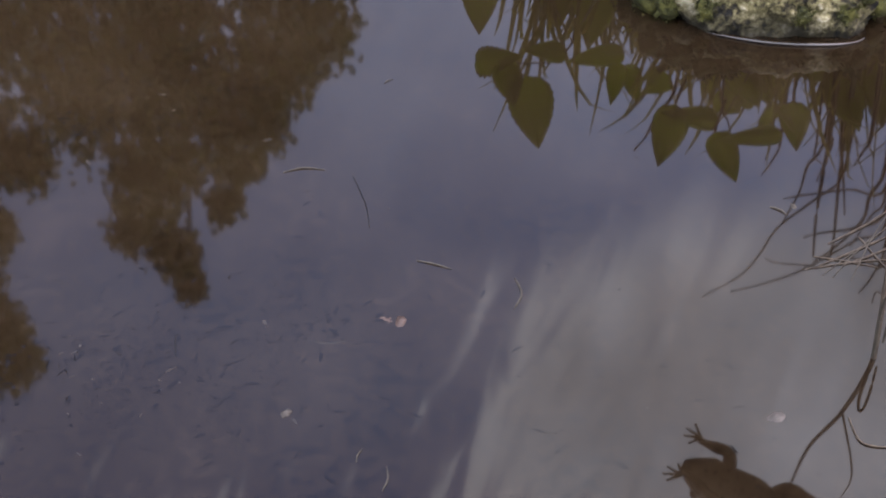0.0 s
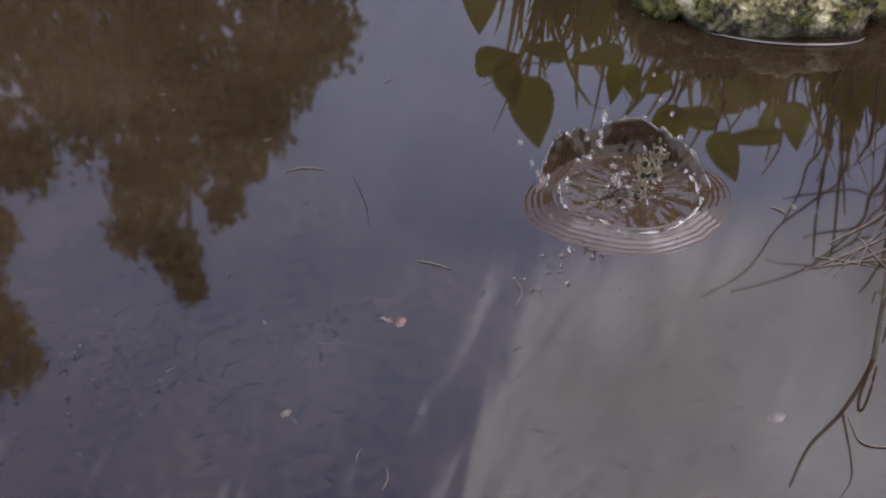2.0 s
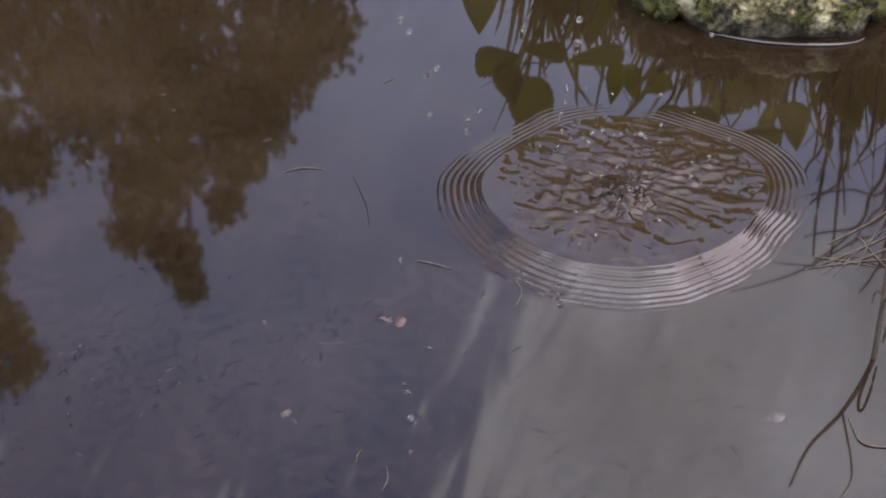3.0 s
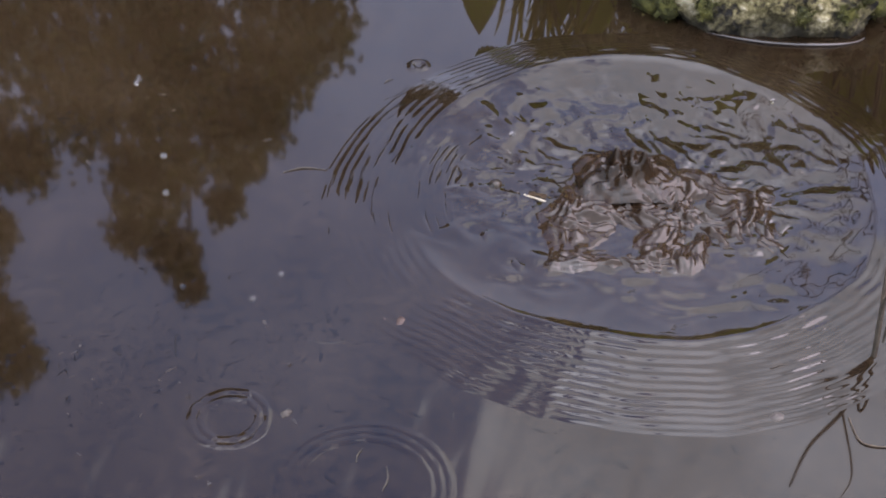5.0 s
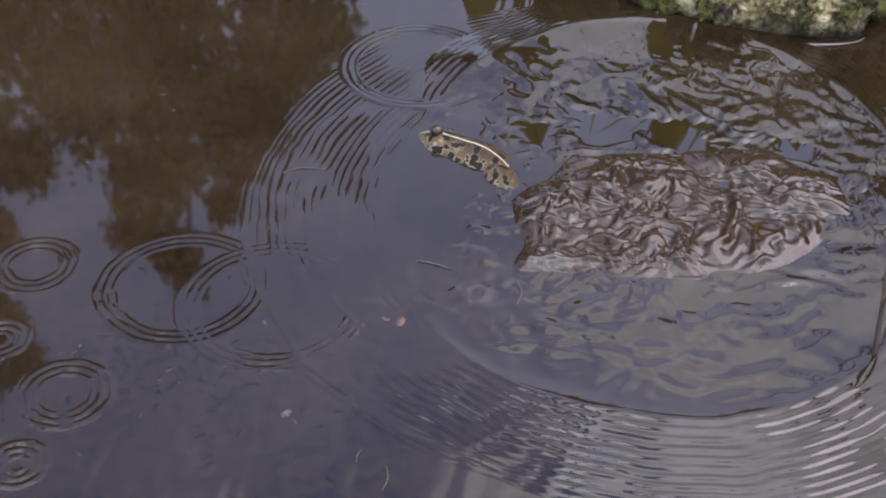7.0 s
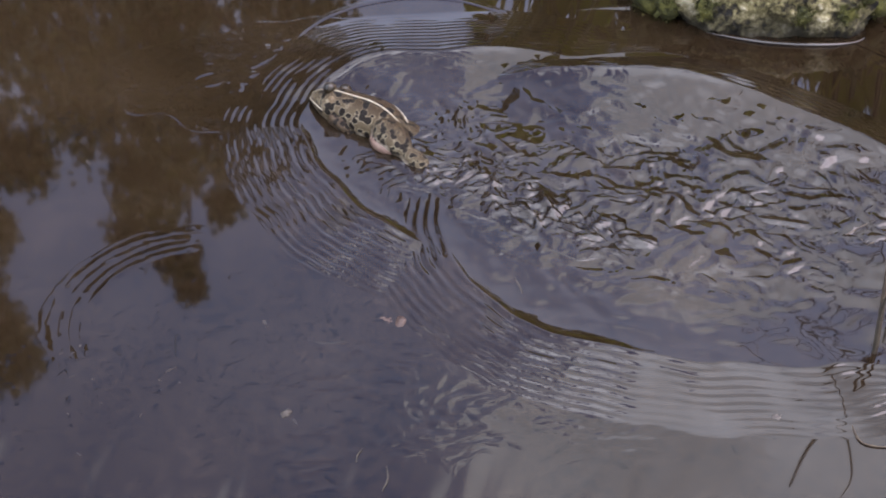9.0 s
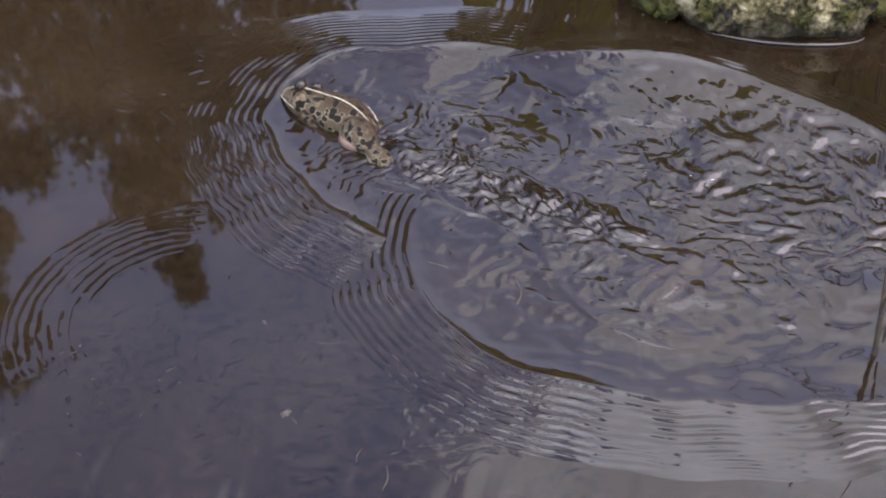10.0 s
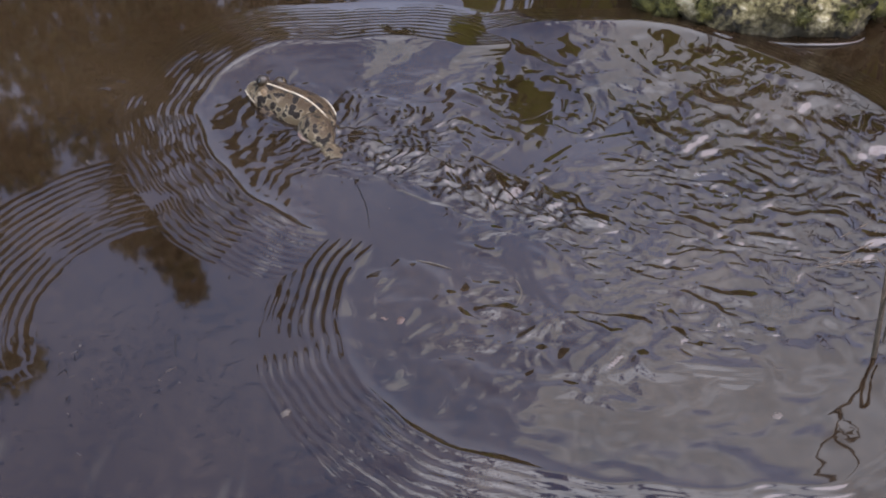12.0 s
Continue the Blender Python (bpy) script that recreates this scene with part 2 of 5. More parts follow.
def tube(pts, seg=8, n=16, flat=1.0, up=(0, 0, 1)):
    """Vertices and faces of a closed round limb through points (x, y, z, radius)."""
    line = spline(pts, n)
    verts, faces = [], []
    for i, q in enumerate(line):
        d = Vector(line[min(i + 1, n - 1)][:3] - line[max(i - 1, 0)][:3]).normalized()
        s = d.cross(Vector(up))
        s = s.normalized() if s.length > 0.05 else d.cross(Vector((1, 0.2, 0))).normalized()
        u = s.cross(d)
        r = max(q[3], 1e-5)
        for k in range(seg):
            a = 2 * math.pi * k / seg
            verts.append(Vector(q[:3]) + s * (math.cos(a) * r) + u * (math.sin(a) * r * flat))
    faces = sheet_faces(n, seg, wrap_v=True)
    faces.append(tuple(reversed(range(seg))))
    faces.append(tuple(range((n - 1) * seg, n * seg)))
    return verts, faces


def join(groups):
    verts, faces = [], []
    for v, f in groups:
        k = len(verts)
        verts += list(v)
        faces += [tuple(i + k for i in g) for g in f]
    return verts, faces


def rough(x, y, z=0.0, s=1.0):
    return noise.noise(Vector((x * s, y * s, z * s)))


# ---------------------------------------------------------------- ground and pond
def build_ground():
    """One sheet: the pond's bed, its banks and the land out to the horizon."""
    n = 170
    axis = [math.copysign(abs(u) ** 3.2 * 900, u) for u in np.linspace(-1, 1, n)]
    verts = []
    for x in axis:
        for y in axis:
            d = math.hypot(x / 1.5, (y - 0.0) / 0.62)
            shore = d - 1.0 + 0.15 * rough(x, y, 0, 3.0)
            z = -0.16 if shore < 0 else min(0.20, -0.16 + shore * 0.9)
            far = max(0.0, math.hypot(x, y) - 4)
            z += 0.02 * rough(x, y, 3, 4.0) + min(far, 30) * 0.01 * (0.5 + rough(x, y, 1, 0.05))
            verts.append((x, y, z))
    ob = solid("ground", verts, sheet_faces(n, n), MUD)
    return tagged(ob, "dark muddy ground round the pond", "ground", kind="structure")


build_ground()
pond = solid("pond_water", [(-3, -1.6, 0), (3, -1.6, 0), (3, 1.3, 0), (-3, 1.3, 0)], [(0, 1, 2, 3)], WATER)
tagged(pond, "still silty brown pond water mirroring sky and trees", "water", kind="structure")

SPLASH = (0.128, 0.052)


def ring(r, lam, amp, seed, arc=(0.0, 2 * math.pi), name="ripple", crests=1, squash=1.0, seg=None, wobble=0.02, mess=1.0, even=1.0, broken=0.0):
    """A round water wave of one or more crests: full waves whose flanks run down below the surface."""
    closed = arc[1] - arc[0] > 6.2
    nt = seg or int(40 + r * 700)
    npr = 14 * crests + 5
    verts = []
    half = lam * (crests / 2 + 0.12)
    for i in range(nt):
        th = arc[0] + (arc[1] - arc[0]) * i / (nt if closed else nt - 1)
        c, s = math.cos(th), math.sin(th)
        k = amp * max(0.08, 0.75 + even * (0.9 * rough(c * 2.3, s * 2.3, seed * 0.4) + 0.8 * rough(c * 8, s * 8, seed * 5.1)))
        k2 = mess * lam * (0.35 * rough(c * 4 + 5, s * 4, seed * 3.1) + 0.25 * rough(c * 13, s * 13, seed * 1.9))
        rr = r * (1 + wobble * rough(c * 1.4, s * 1.4, 5.5))
        fade = 1.0 if closed else max(0.0, math.sin(math.pi * i / (nt - 1))) ** 0.5
        for j in range(npr):
            x = -half + 2 * half * j / (npr - 1)
            edge = max(0.0, abs(x) - lam * (crests / 2 - 0.05)) / lam
            decay = 1.0 if crests == 1 else 0.45 + 0.55 * (0.5 - x / (2 * half)) 
            sharp = math.cos(2 * math.pi * x / lam + (0 if crests % 2 else math.pi))
            z = k * fade * decay * sharp - edge * 9 * amp - (1 - fade) * amp * 3
            q = rr + x + k2
            if broken:
                z *= 1 - broken * min(1.0, max(0.0, 0.4 - 1.6 * rough(c * q, s * q, 7.7, 48) - 0.8 * rough(c * q, s * q, 3.1, 120)))
            verts.append((c * q, s * q * squash, z))
    return solid(name, verts, sheet_faces(nt, npr, wrap_u=closed), WATER, pond)


def trains(seed, steep, lams, count, lean=0.0):
    """Wave trains: length, way, height and a phase, for heave()."""
    rng = random.Random(int(seed * 101))
    out = []
    for i in range(count):
        lam = lams[0] + (lams[1] - lams[0]) * (i / (count - 1)) ** 1.3
        a = lean + rng.gauss(0, 1.3)
        out.append((2 * math.pi / lam, math.cos(a), math.sin(a), steep * rng.uniform(0.6, 1.4) * lam / 6.28, rng.uniform(0, 6.28), rng.uniform(0, 50)))
    return out


def heave(train, x, y, seed):
    """Height of broken water: bent wave trains over folds of all sizes, each as steep as the next."""
    wx = x + 0.017 * rough(x, y, seed + 1, 27) + 0.004 * rough(x, y, seed + 2, 80)
    wy = y + 0.017 * rough(x, y, seed + 3, 27) + 0.004 * rough(x, y, seed + 4, 80)
    z = 0.0
    for k, c, s, h, ph, q in train:
        e = rough(x, y, q, 26) - 0.06
        if e > 0:
            z += 0.5 * h * min(1.6, e * 3.6) * math.cos(k * (wx * c + wy * s) + ph)
    c, s = train[0][1], train[0][2]
    a, b = wx * c + wy * s, 0.85 * (wy * c - wx * s)
    top = train[-1][0] / 6.28
    for i, f in enumerate((0.5, 1.0, 2.0, 4.0, 0.2)):
        z += train[-1][3] * (1.9, 1.3, 0.8, 0.4, 2.2)[i] * noise.noise(Vector((a * top * f * 1.6, b * top * f * 1.6, seed * 3.1 + i * 9)))
    return z


def spread(train, seed):
    """How far broken water stands up and down about its mean."""
    zs = [heave(train, 0.013 * (i % 8) - 0.05, 0.011 * (i // 8) - 0.04, seed) for i in range(64)]
    m = sum(zs) / 64
    return math.sqrt(sum((z - m) ** 2 for z in zs) / 64)


def dish(rx, ry, rim, seed, chop, face, waves=9, lam=0.0064, ripple=0.00036, scales=(0.006, 0.030), spokes=0.0):
    """The hollow that the dive leaves: a rumpled floor that rises towards one side (face, degrees), with ripples running out from its rim."""
    nt, n_in, n_out = 190, 60, 13 * waves
    out = waves * lam / rx
    train = trains(seed, chop, scales, 10, radians(face))
    verts = []
    for i in range(nt):
        th = 2 * math.pi * i / nt
        c, s = math.cos(th), math.sin(th)
        w = 1 + 0.22 * rough(c * 0.9, s * 0.9, seed) + 0.012 * rough(c * 5, s * 5, seed + 2)
        k = 0.5 + 0.5 * math.cos(th - radians(face))
        lift = rim * k
        wave = ripple * max(0.2, 0.8 + 0.7 * rough(c * 3, s * 3, seed + 6) + 0.5 * rough(c * 9, s * 9, seed + 7)) * (0.45 + 0.55 * k)
        wig = 0.5 * rough(c * 5, s * 5, seed + 8)
        for j in range(n_in + n_out):
            if j < n_in:
                u = j / n_in
                z = rim * (0.5 + 0.5 * u * math.cos(th - radians(face)))
                fl = min(1.0, 2.5 * (1 - u) + 0.15)
                z += spokes * 4 * u * (1 - u) * (rough(c * 5, s * 5, seed + u * 1.5) + 0.5 * rough(c * 13, s * 13, seed + 3 + u * 3))
            else:
                v = (j - n_in) / (n_out - 1)
                u = 1 + out * v
                z = lift * (1 - v) ** 2.6 + wave * (1 - v) ** 0.9 * min(1.0, 0.3 + 6 * v) * (math.cos(2 * math.pi * (v * waves + wig * v)) - k) - 0.0005 * max(0.0, v - 0.6) / 0.4
                fl = 0.15 * (1 - v)
            x, y = c * rx * u * w, s * ry * u * w
            verts.append((x, y, z + fl * heave(train, x, y, seed) - 0.0002 * (1 - k) - 0.0002))
    return solid("swell", verts, sheet_faces(nt, n_in + n_out, wrap_u=True), STIRRED, pond)


def round_about(knots, deg):
    """The value at an angle, eased between (degrees, value) knots that go once round."""
    deg %= 360
    n = len(knots)
    for i in range(n):
        d0, v0 = knots[i]
        d1, v1 = knots[(i + 1) % n]
        span, off = (d1 - d0) % 360, (deg - d0) % 360
        if off <= span:
            u = off / span
            return v0 + (v1 - v0) * u * u * (3 - 2 * u)
    return knots[0][1]


def swell(outline, stand, rim, seed, chop=0.0, waves=12, lam=0.0062, ripple=0.00052, lean=0.0, lip=0.25, power=1.7, nt=250, scales=(0.006, 0.030), calm=0.45, fringe=None, mat=WATER):
    """A travelling swell: a smooth slope that rises to an uneven crest along one side, with fine ripples running before it.
    outline: (degrees, metres) of the crest; stand: (degrees, share) by which it stands up there; fringe: the same for the ripples."""
    n_in, n_out = 70, 12 * waves
    run = waves * lam
    train = trains(seed, chop, scales, 10, lean)
    base = 1.1 * spread(train, seed) if chop else 0.0
    verts = []
    for i in range(nt):
        th = 2 * math.pi * i / nt
        c, s = math.cos(th), math.sin(th)
        edge = round_about(outline, math.degrees(th)) * (1 + 0.022 * rough(c * 2.1, s * 2.1, seed) + 0.009 * rough(c * 7, s * 7, seed + 2))
        k = round_about(stand, math.degrees(th))
        kf = round_about(fringe or stand, math.degrees(th))
        slope, curl = [rim * q * (1 + 0.25 * rough(c * 2, s * 2, seed + 4)) for q in (k * (1 - lip), kf * lip)]
        lift = slope + curl
        wave = ripple * max(0.12, 0.85 + 0.6 * rough(c * 3, s * 3, seed + 6) + 0.55 * rough(c * 11, s * 11, seed + 7)) * kf
        wig = 0.6 * rough(c * 4, s * 4, seed + 8) + 0.3 * rough(c * 13, s * 13, seed + 9)
        for j in range(n_in + n_out):
            if j < n_in:
                u = j / n_in
                q = edge * u
                z = slope * max(0.0, (u - 0.35) / 0.65) ** power + curl * u ** 20
                fl = 1 - (1 - calm) * max(k, kf) * min(1.0, max(0.0, (u - 0.35) / 0.4)) if chop else 0.0
                fl *= min(1.0, 6 * (1 - u) + 0.1)
                z += base * fl * min(1.0, 3.5 * (1 - u)) * min(1.0, 0.3 + max(k, kf))
            else:
                v = (j - n_in) / (n_out - 1)
                q = edge + run * v
                beat = 2 * math.pi * (waves * (0.82 * v + 0.18 * v * v) + wig * min(1.0, 2 * v))
                mess = 1 + 0.9 * rough(c * 9, s * 9, seed + v * 4)
                mess *= max(0.1, 0.62 + 1.25 * rough(c * q, s * q, seed + 5, 42) + 0.6 * rough(c * q, s * q, seed + 6, 110))
                z = lift * (1 - v) ** 1.35 + wave * mess * (1 - v) ** 0.8 * min(1.0, 0.45 + 5 * v) * (math.cos(beat) + min(1.0, 3 * v) - 1 + 0.4 * v) - 0.0007 * max(0.0, v - 0.55) / 0.45
                fl = 0.1 * (1 - v)
            x, y = c * q, s * q
            if fl > 0.01:
                z += fl * heave(train, x, y, seed)
            verts.append((x, y, z - 0.0009 * (1 - max(k, kf)) - 0.0002))
    return solid("swell", verts, sheet_faces(nt, n_in + n_out, wrap_u=True), mat, pond)


def churn(rx, ry, steep, seed, n=205, peak=0.0, lams=(0.006, 0.017), lean=0.0, mat=WATER, rag=(0.14, 25), edge=0.65, mound=0.0):
    """A patch of broken water: short crossing wave trains, bent and uneven, that die away at its edge."""
    train = trains(seed, steep, lams, 11, lean)
    base = 1.1 * spread(train, seed) + mound
    verts = []
    for i in range(n):
        for j in range(n):
            x, y = rx * (2 * i / (n - 1) - 1), ry * (2 * j / (n - 1) - 1)
            d = max(math.hypot(x / rx, y / ry) + rag[0] * rough(x, y, seed, rag[1]), 1.1 * max(abs(x) / rx, abs(y) / ry) ** 2)
            k = max(0.0, min(1.0, (1.0 - d) / edge))
            k = k * k * (3 - 2 * k)
            z = (heave(train, x, y, seed) + base) * k - 0.0003
            z += peak * math.exp(-((x / 0.020) ** 2 + (y / 0.018) ** 2)) * (0.55 + 1.1 * abs(rough(x, y, seed, 70)) + 0.5 * rough(x, y, seed + 3, 160))
            verts.append((x, y, z - 0.012 * max(0.0, d - 0.9)))
    return solid("chop", verts, sheet_faces(n, n), mat, pond)


# ---------------------------------------------------------------- boulder and its waterline
def build_boulder():
    nt, nr = 190, 96
    verts = []
    for i in range(nt):
        th = 2 * math.pi * i / nt
        for j in range(nr):
            ph = math.pi * (j / (nr - 1) - 0.5)
            d = Vector((math.cos(th) * math.cos(ph), math.sin(th) * math.cos(ph), math.sin(ph)))
            flat = Vector((math.copysign(abs(d.x) ** 0.8, d.x), math.copysign(abs(d.y) ** 0.75, d.y), math.copysign(abs(d.z) ** 0.6, d.z)))
            k = 1 + 0.09 * noise.noise(flat * 2.2) + 0.05 * noise.noise(flat * 6) + 0.03 * noise.noise(flat * 16) - 0.05 * abs(noise.noise(flat * 11)) + 0.022 * noise.noise(flat * 34) + 0.012 * noise.noise(flat * 70)
            verts.append(Vector((flat.x * 0.098, flat.y * 0.085, flat.z * 0.07)) * k)
    rock = solid("boulder", verts, sheet_faces(nt, nr, wrap_u=True), ROCK)
    rock.matrix_world = pose(0.272, 0.352, -0.012, 0, 0, -6)
    tagged(rock, "grey lichen-crusted boulder with moss standing in the pond", "rock")
    rng = random.Random(4)
    spots = [(-0.085, -0.03, 0.05, 0.026), (-0.068, -0.055, 0.045, 0.022), (-0.045, -0.06, 0.055, 0.02), (-0.09, 0.0, 0.04, 0.03),
             (0.082, -0.045, 0.03, 0.02), (0.09, -0.02, 0.045, 0.024), (0.02, -0.078, 0.03, 0.012), (-0.06, -0.02, 0.066, 0.026),
             (-0.098, -0.045, 0.02, 0.022), (-0.105, -0.02, 0.025, 0.026), (-0.055, -0.072, 0.028, 0.014), (-0.03, -0.07, 0.05, 0.014), (0.055, -0.07, 0.03, 0.013), (0.07, -0.06, 0.045, 0.016), (-0.085, -0.06, 0.022, 0.016)]
    for x, y, z, r in spots:
        vs, fs = [], []
        for _ in range(230):
            d = Vector((rng.gauss(0, 1), rng.gauss(0, 1), rng.gauss(0, 1))).normalized()
            p = Vector((x, y, z)) + d * r * rng.uniform(0.35, 0.8)
            s = rng.uniform(0.0012, 0.0028)
            q = Vector((rng.gauss(0, 1), rng.gauss(0, 1), rng.gauss(0, 1))).normalized() * s
            w = d.cross(q).normalized() * s * 0.6
            k = len(vs)
            vs += [p - w, p + w, p + q + d * s * 1.5]
            fs.append((k, k + 1, k + 2))
        core = bmesh.new()
        bmesh.ops.create_icosphere(core, subdivisions=3, radius=r * 0.62)
        cv = []
        for v in core.verts:
            cv.append(Vector((x, y, z)) + v.co * (1 + 0.5 * noise.noise(v.co * 90)))
        cf = [tuple(v.index for v in f.verts) for f in core.faces]
        core.free()
        vv, ff = join([(vs, fs), (cv, cf)])
        solid("moss_cushion", vv, ff, MOSS, rock, "yellow-green moss cushion")
    return rock


build_boulder()
line = [(0.212, 0.277, 0.0003, 0.0012), (0.224, 0.2705, 0.0008, 0.0024), (0.25, 0.262, 0.0008, 0.0032), (0.275, 0.2575, 0.0008, 0.0030),
        (0.305, 0.2565, 0.0008, 0.0030), (0.325, 0.260, 0.0006, 0.0020), (0.336, 0.267, 0.0003, 0.001)]
v, f = tube(line, 10, 60, flat=0.5)
solid("meniscus", v, f, WATER, pond, "raised rim of water along the boulder")


# ---------------------------------------------------------------- trees across the pond
def build_tree(foot, blobs, seed, name="tree"):
    rng = random.Random(seed)
    root = tagged(new(name), "broadleaf tree with an uneven crown beyond the pond", "tree", group="trees beyond the pond")
    root.location = foot
    base = Vector(foot)
    top = max(b[2] for b in blobs)
    cx, cy = sum(b[0] for b in blobs) / len(blobs), sum(b[1] for b in blobs) / len(blobs)
    trunk_pts = [(0, 0, -0.1, 0.2), ((cx - foot[0]) * 0.1, 0, top * 0.25, 0.14), ((cx - foot[0]) * 0.5, (cy - foot[1]) * 0.5, top * 0.5, 0.1),
                 (cx - foot[0], cy - foot[1], top * 0.75, 0.05)]
    tv, tf = tube(trunk_pts, 12, 24)
    trunk = solid("trunk", tv, tf, BARK, root, "rough brown bark")
    for bx, by, bz, br in blobs:
        end = Vector((bx, by, bz)) - base
        st = Vector(trunk_pts[2][:3]) * rng.uniform(0.75, 1.2)
        mid = (st + end) / 2 + Vector((rng.uniform(-.1, .1), rng.uniform(-.1, .1), -0.15))
        lv, lf = tube([(*st, 0.05), (*mid, 0.03), (*end, 0.008)], 6, 8)
        solid("limb", lv, lf, BARK, root)
    vs, fs = [], []
    for bx, by, bz, br in blobs:
        for _ in range(int(800 * max(br, 0.14) / 0.3)):
            d = Vector((rng.gauss(0, 1), rng.gauss(0, 1) * 0.8, rng.gauss(0, 1)))
            d = d.normalized() * br * rng.uniform(0.05, 1.0) ** 0.6
            twig = 1 + 0.35 * noise.noise(d * 6 + Vector((bx, by, bz)))
            p = Vector((bx, by, bz)) + d * twig - base
            s = rng.uniform(0.05, 0.10)
            q = Vector((rng.gauss(0, 1), rng.gauss(0, 1), rng.gauss(0, 1) - 0.6)).normalized() * s
            w = q.cross(Vector((rng.gauss(0, 1), rng.gauss(0, 1), rng.gauss(0, 1)))).normalized() * s * 0.42
            k = len(vs)
            vs += [p, p + q * 0.5 + w, p + q, p + q * 0.5 - w]
            fs += [(k, k + 1, k + 2, k + 3)]
    solid("crown", vs, fs, TREE_LEAF, root, "loose crown of small dull green leaves", smooth=False)
    return root


low = [(-2.9, 8.1, 3.7, 0.6), (-2.0, 8.0, 3.6, 0.7), (-1.2, 8.1, 3.8, 0.5), (-2.4, 8.2, 2.9, 0.6)]
build_tree((-2.0, 8.4, 0.1), low + [(-2.66, 8.0, 4.47, 0.66), (-1.89, 8.0, 4.51, 0.65), (-1.0, 8.0, 4.45, 0.48), (-0.95, 8.0, 4.7, 0.2), (-1.35, 8.0, 5.3, 0.3), (-1.55, 8.0, 5.65, 0.24), (-2.58, 8.0, 5.17, 0.48), (-1.84, 8.0, 5.17, 0.51), (-1.17, 8.0, 4.88, 0.31),
                            (-2.17, 8.0, 5.82, 0.39), (-2.36, 8.0, 6.31, 0.21), (-2.08, 8.0, 6.53, 0.21), (-1.99, 8.0, 6.88, 0.12), (-1.67, 8.0, 6.09, 0.14)], 3)
build_tree((-4.2, 8.4, 0.1), [(-4.2, 8.2, 4.2, 0.8), (-3.9, 8.1, 5.2, 0.7), (-3.4, 8.0, 4.6, 0.5), (-3.45, 8.0, 5.5, 0.4), (-3.11, 8.0, 5.67, 0.25), (-3.5, 8.0, 6.3, 0.22), (-3.8, 8.0, 6.7, 0.4), (-3.6, 8.0, 7.68, 0.29), (-3.62, 8.0, 7.3, 0.27),
                              (-4.1, 8.1, 7.2, 0.5), (-4.3, 8.1, 6.2, 0.6)], 8)


def far_woods():
    """The dark belt of woods on the far side, many leaf clumps with an uneven top."""
    rng = random.Random(33)
    vs, fs = [], []
    for _ in range(26000):
        az = radians(rng.uniform(-115, 115))
        d = rng.uniform(15, 19)
        x, y = math.sin(az) * d, math.cos(az) * d
        top = 7.9 + 1.4 * rough(az * 3, 0.3) + 1.2 * rough(az * 11, 1.7) + 0.7 * rough(az * 40, 2.2)
        top *= 1 - 0.5 * math.exp(-((math.degrees(az) + 2) / 7) ** 2)     # a gap in the treetops
        z = top * rng.random() ** 0.75
        s = rng.uniform(0.16, 0.42)
        q = Vector((rng.gauss(0, 1), rng.gauss(0, 1), rng.gauss(0, 1) - 0.4)).normalized() * s
        w = q.cross(Vector((rng.gauss(0, 1), rng.gauss(0, 1), rng.gauss(0, 1)))).normalized() * s * 0.5
        p = Vector((x, y, z))
        k = len(vs)
        vs += [p - q, p + w, p + q, p - w]
        fs.append((k, k + 1, k + 2, k + 3))
    ob = solid("far_woods", vs, fs, TREE_LEAF, smooth=False)
    return tagged(ob, "dark belt of leafy woods beyond the pond", "woods", kind="stuff")


far_woods()

# ---------------------------------------------------------------- plants on the bank behind the boulder
def leaf_mesh(base, tip, width, name, parent, fold=0.18, teeth=0.0, mat=LEAF):
    """A pointed leaf blade with a folded midrib and a little thickness."""
    a, b = Vector(base), Vector(tip)
    ax = b - a
    facing = Vector((0, -0.78, -0.62))
    s = ax.cross(facing).normalized()
    up = s.cross(ax).normalized()
    n, m = 20, 7
    top, low = [], []
    for i in range(n):
        u = i / (n - 1)
        w = width * 0.5 * 2.5 * u ** 0.45 * (1 - u) ** 1.05 * (1 if u < 1 else 0) + 0.0004
        w *= 1 + max(teeth, 0.035) * (1 if i % 2 else -1)
        for j in range(m):
            v = 2 * j / (m - 1) - 1
            p = a + ax * u + s * (v * w) + up * (fold * abs(v) * w + 0.06 * ax.length * math.sin(math.pi * u) + 0.002 * rough(u * 3, v * 2, a.x * 50))
            top.append(p)
            low.append(p - up * 0.0005)
    f1 = sheet_faces(n, m)
    f2 = [tuple(reversed(g)) for g in sheet_faces(n, m, base=n * m)]
    rim = []
    for i in range(n - 1):
        for j in (0, m - 1):
            k, k2 = i * m + j, (i + 1) * m + j
            rim.append((k, k2, k2 + n * m, k + n * m))
    return solid(name, top + low, f1 + f2 + rim, mat, parent)


def plant(foot, stems, leaves, label):
    root = tagged(new("broadleaf_plant"), label, "plant", group="plants on the bank")
    root.location = foot
    o = Vector(foot)
    for pts in stems:
        q = [(*(Vector(p[:3]) - o), p[3]) for p in pts]
        v, f = tube(q, 7, 14)
        solid("stem", v, f, TWIG, root)
    for b, t, w, te in leaves:
        leaf_mesh(Vector(b) - o, Vector(t) - o, w, "leaf", root, teeth=te)
    return root


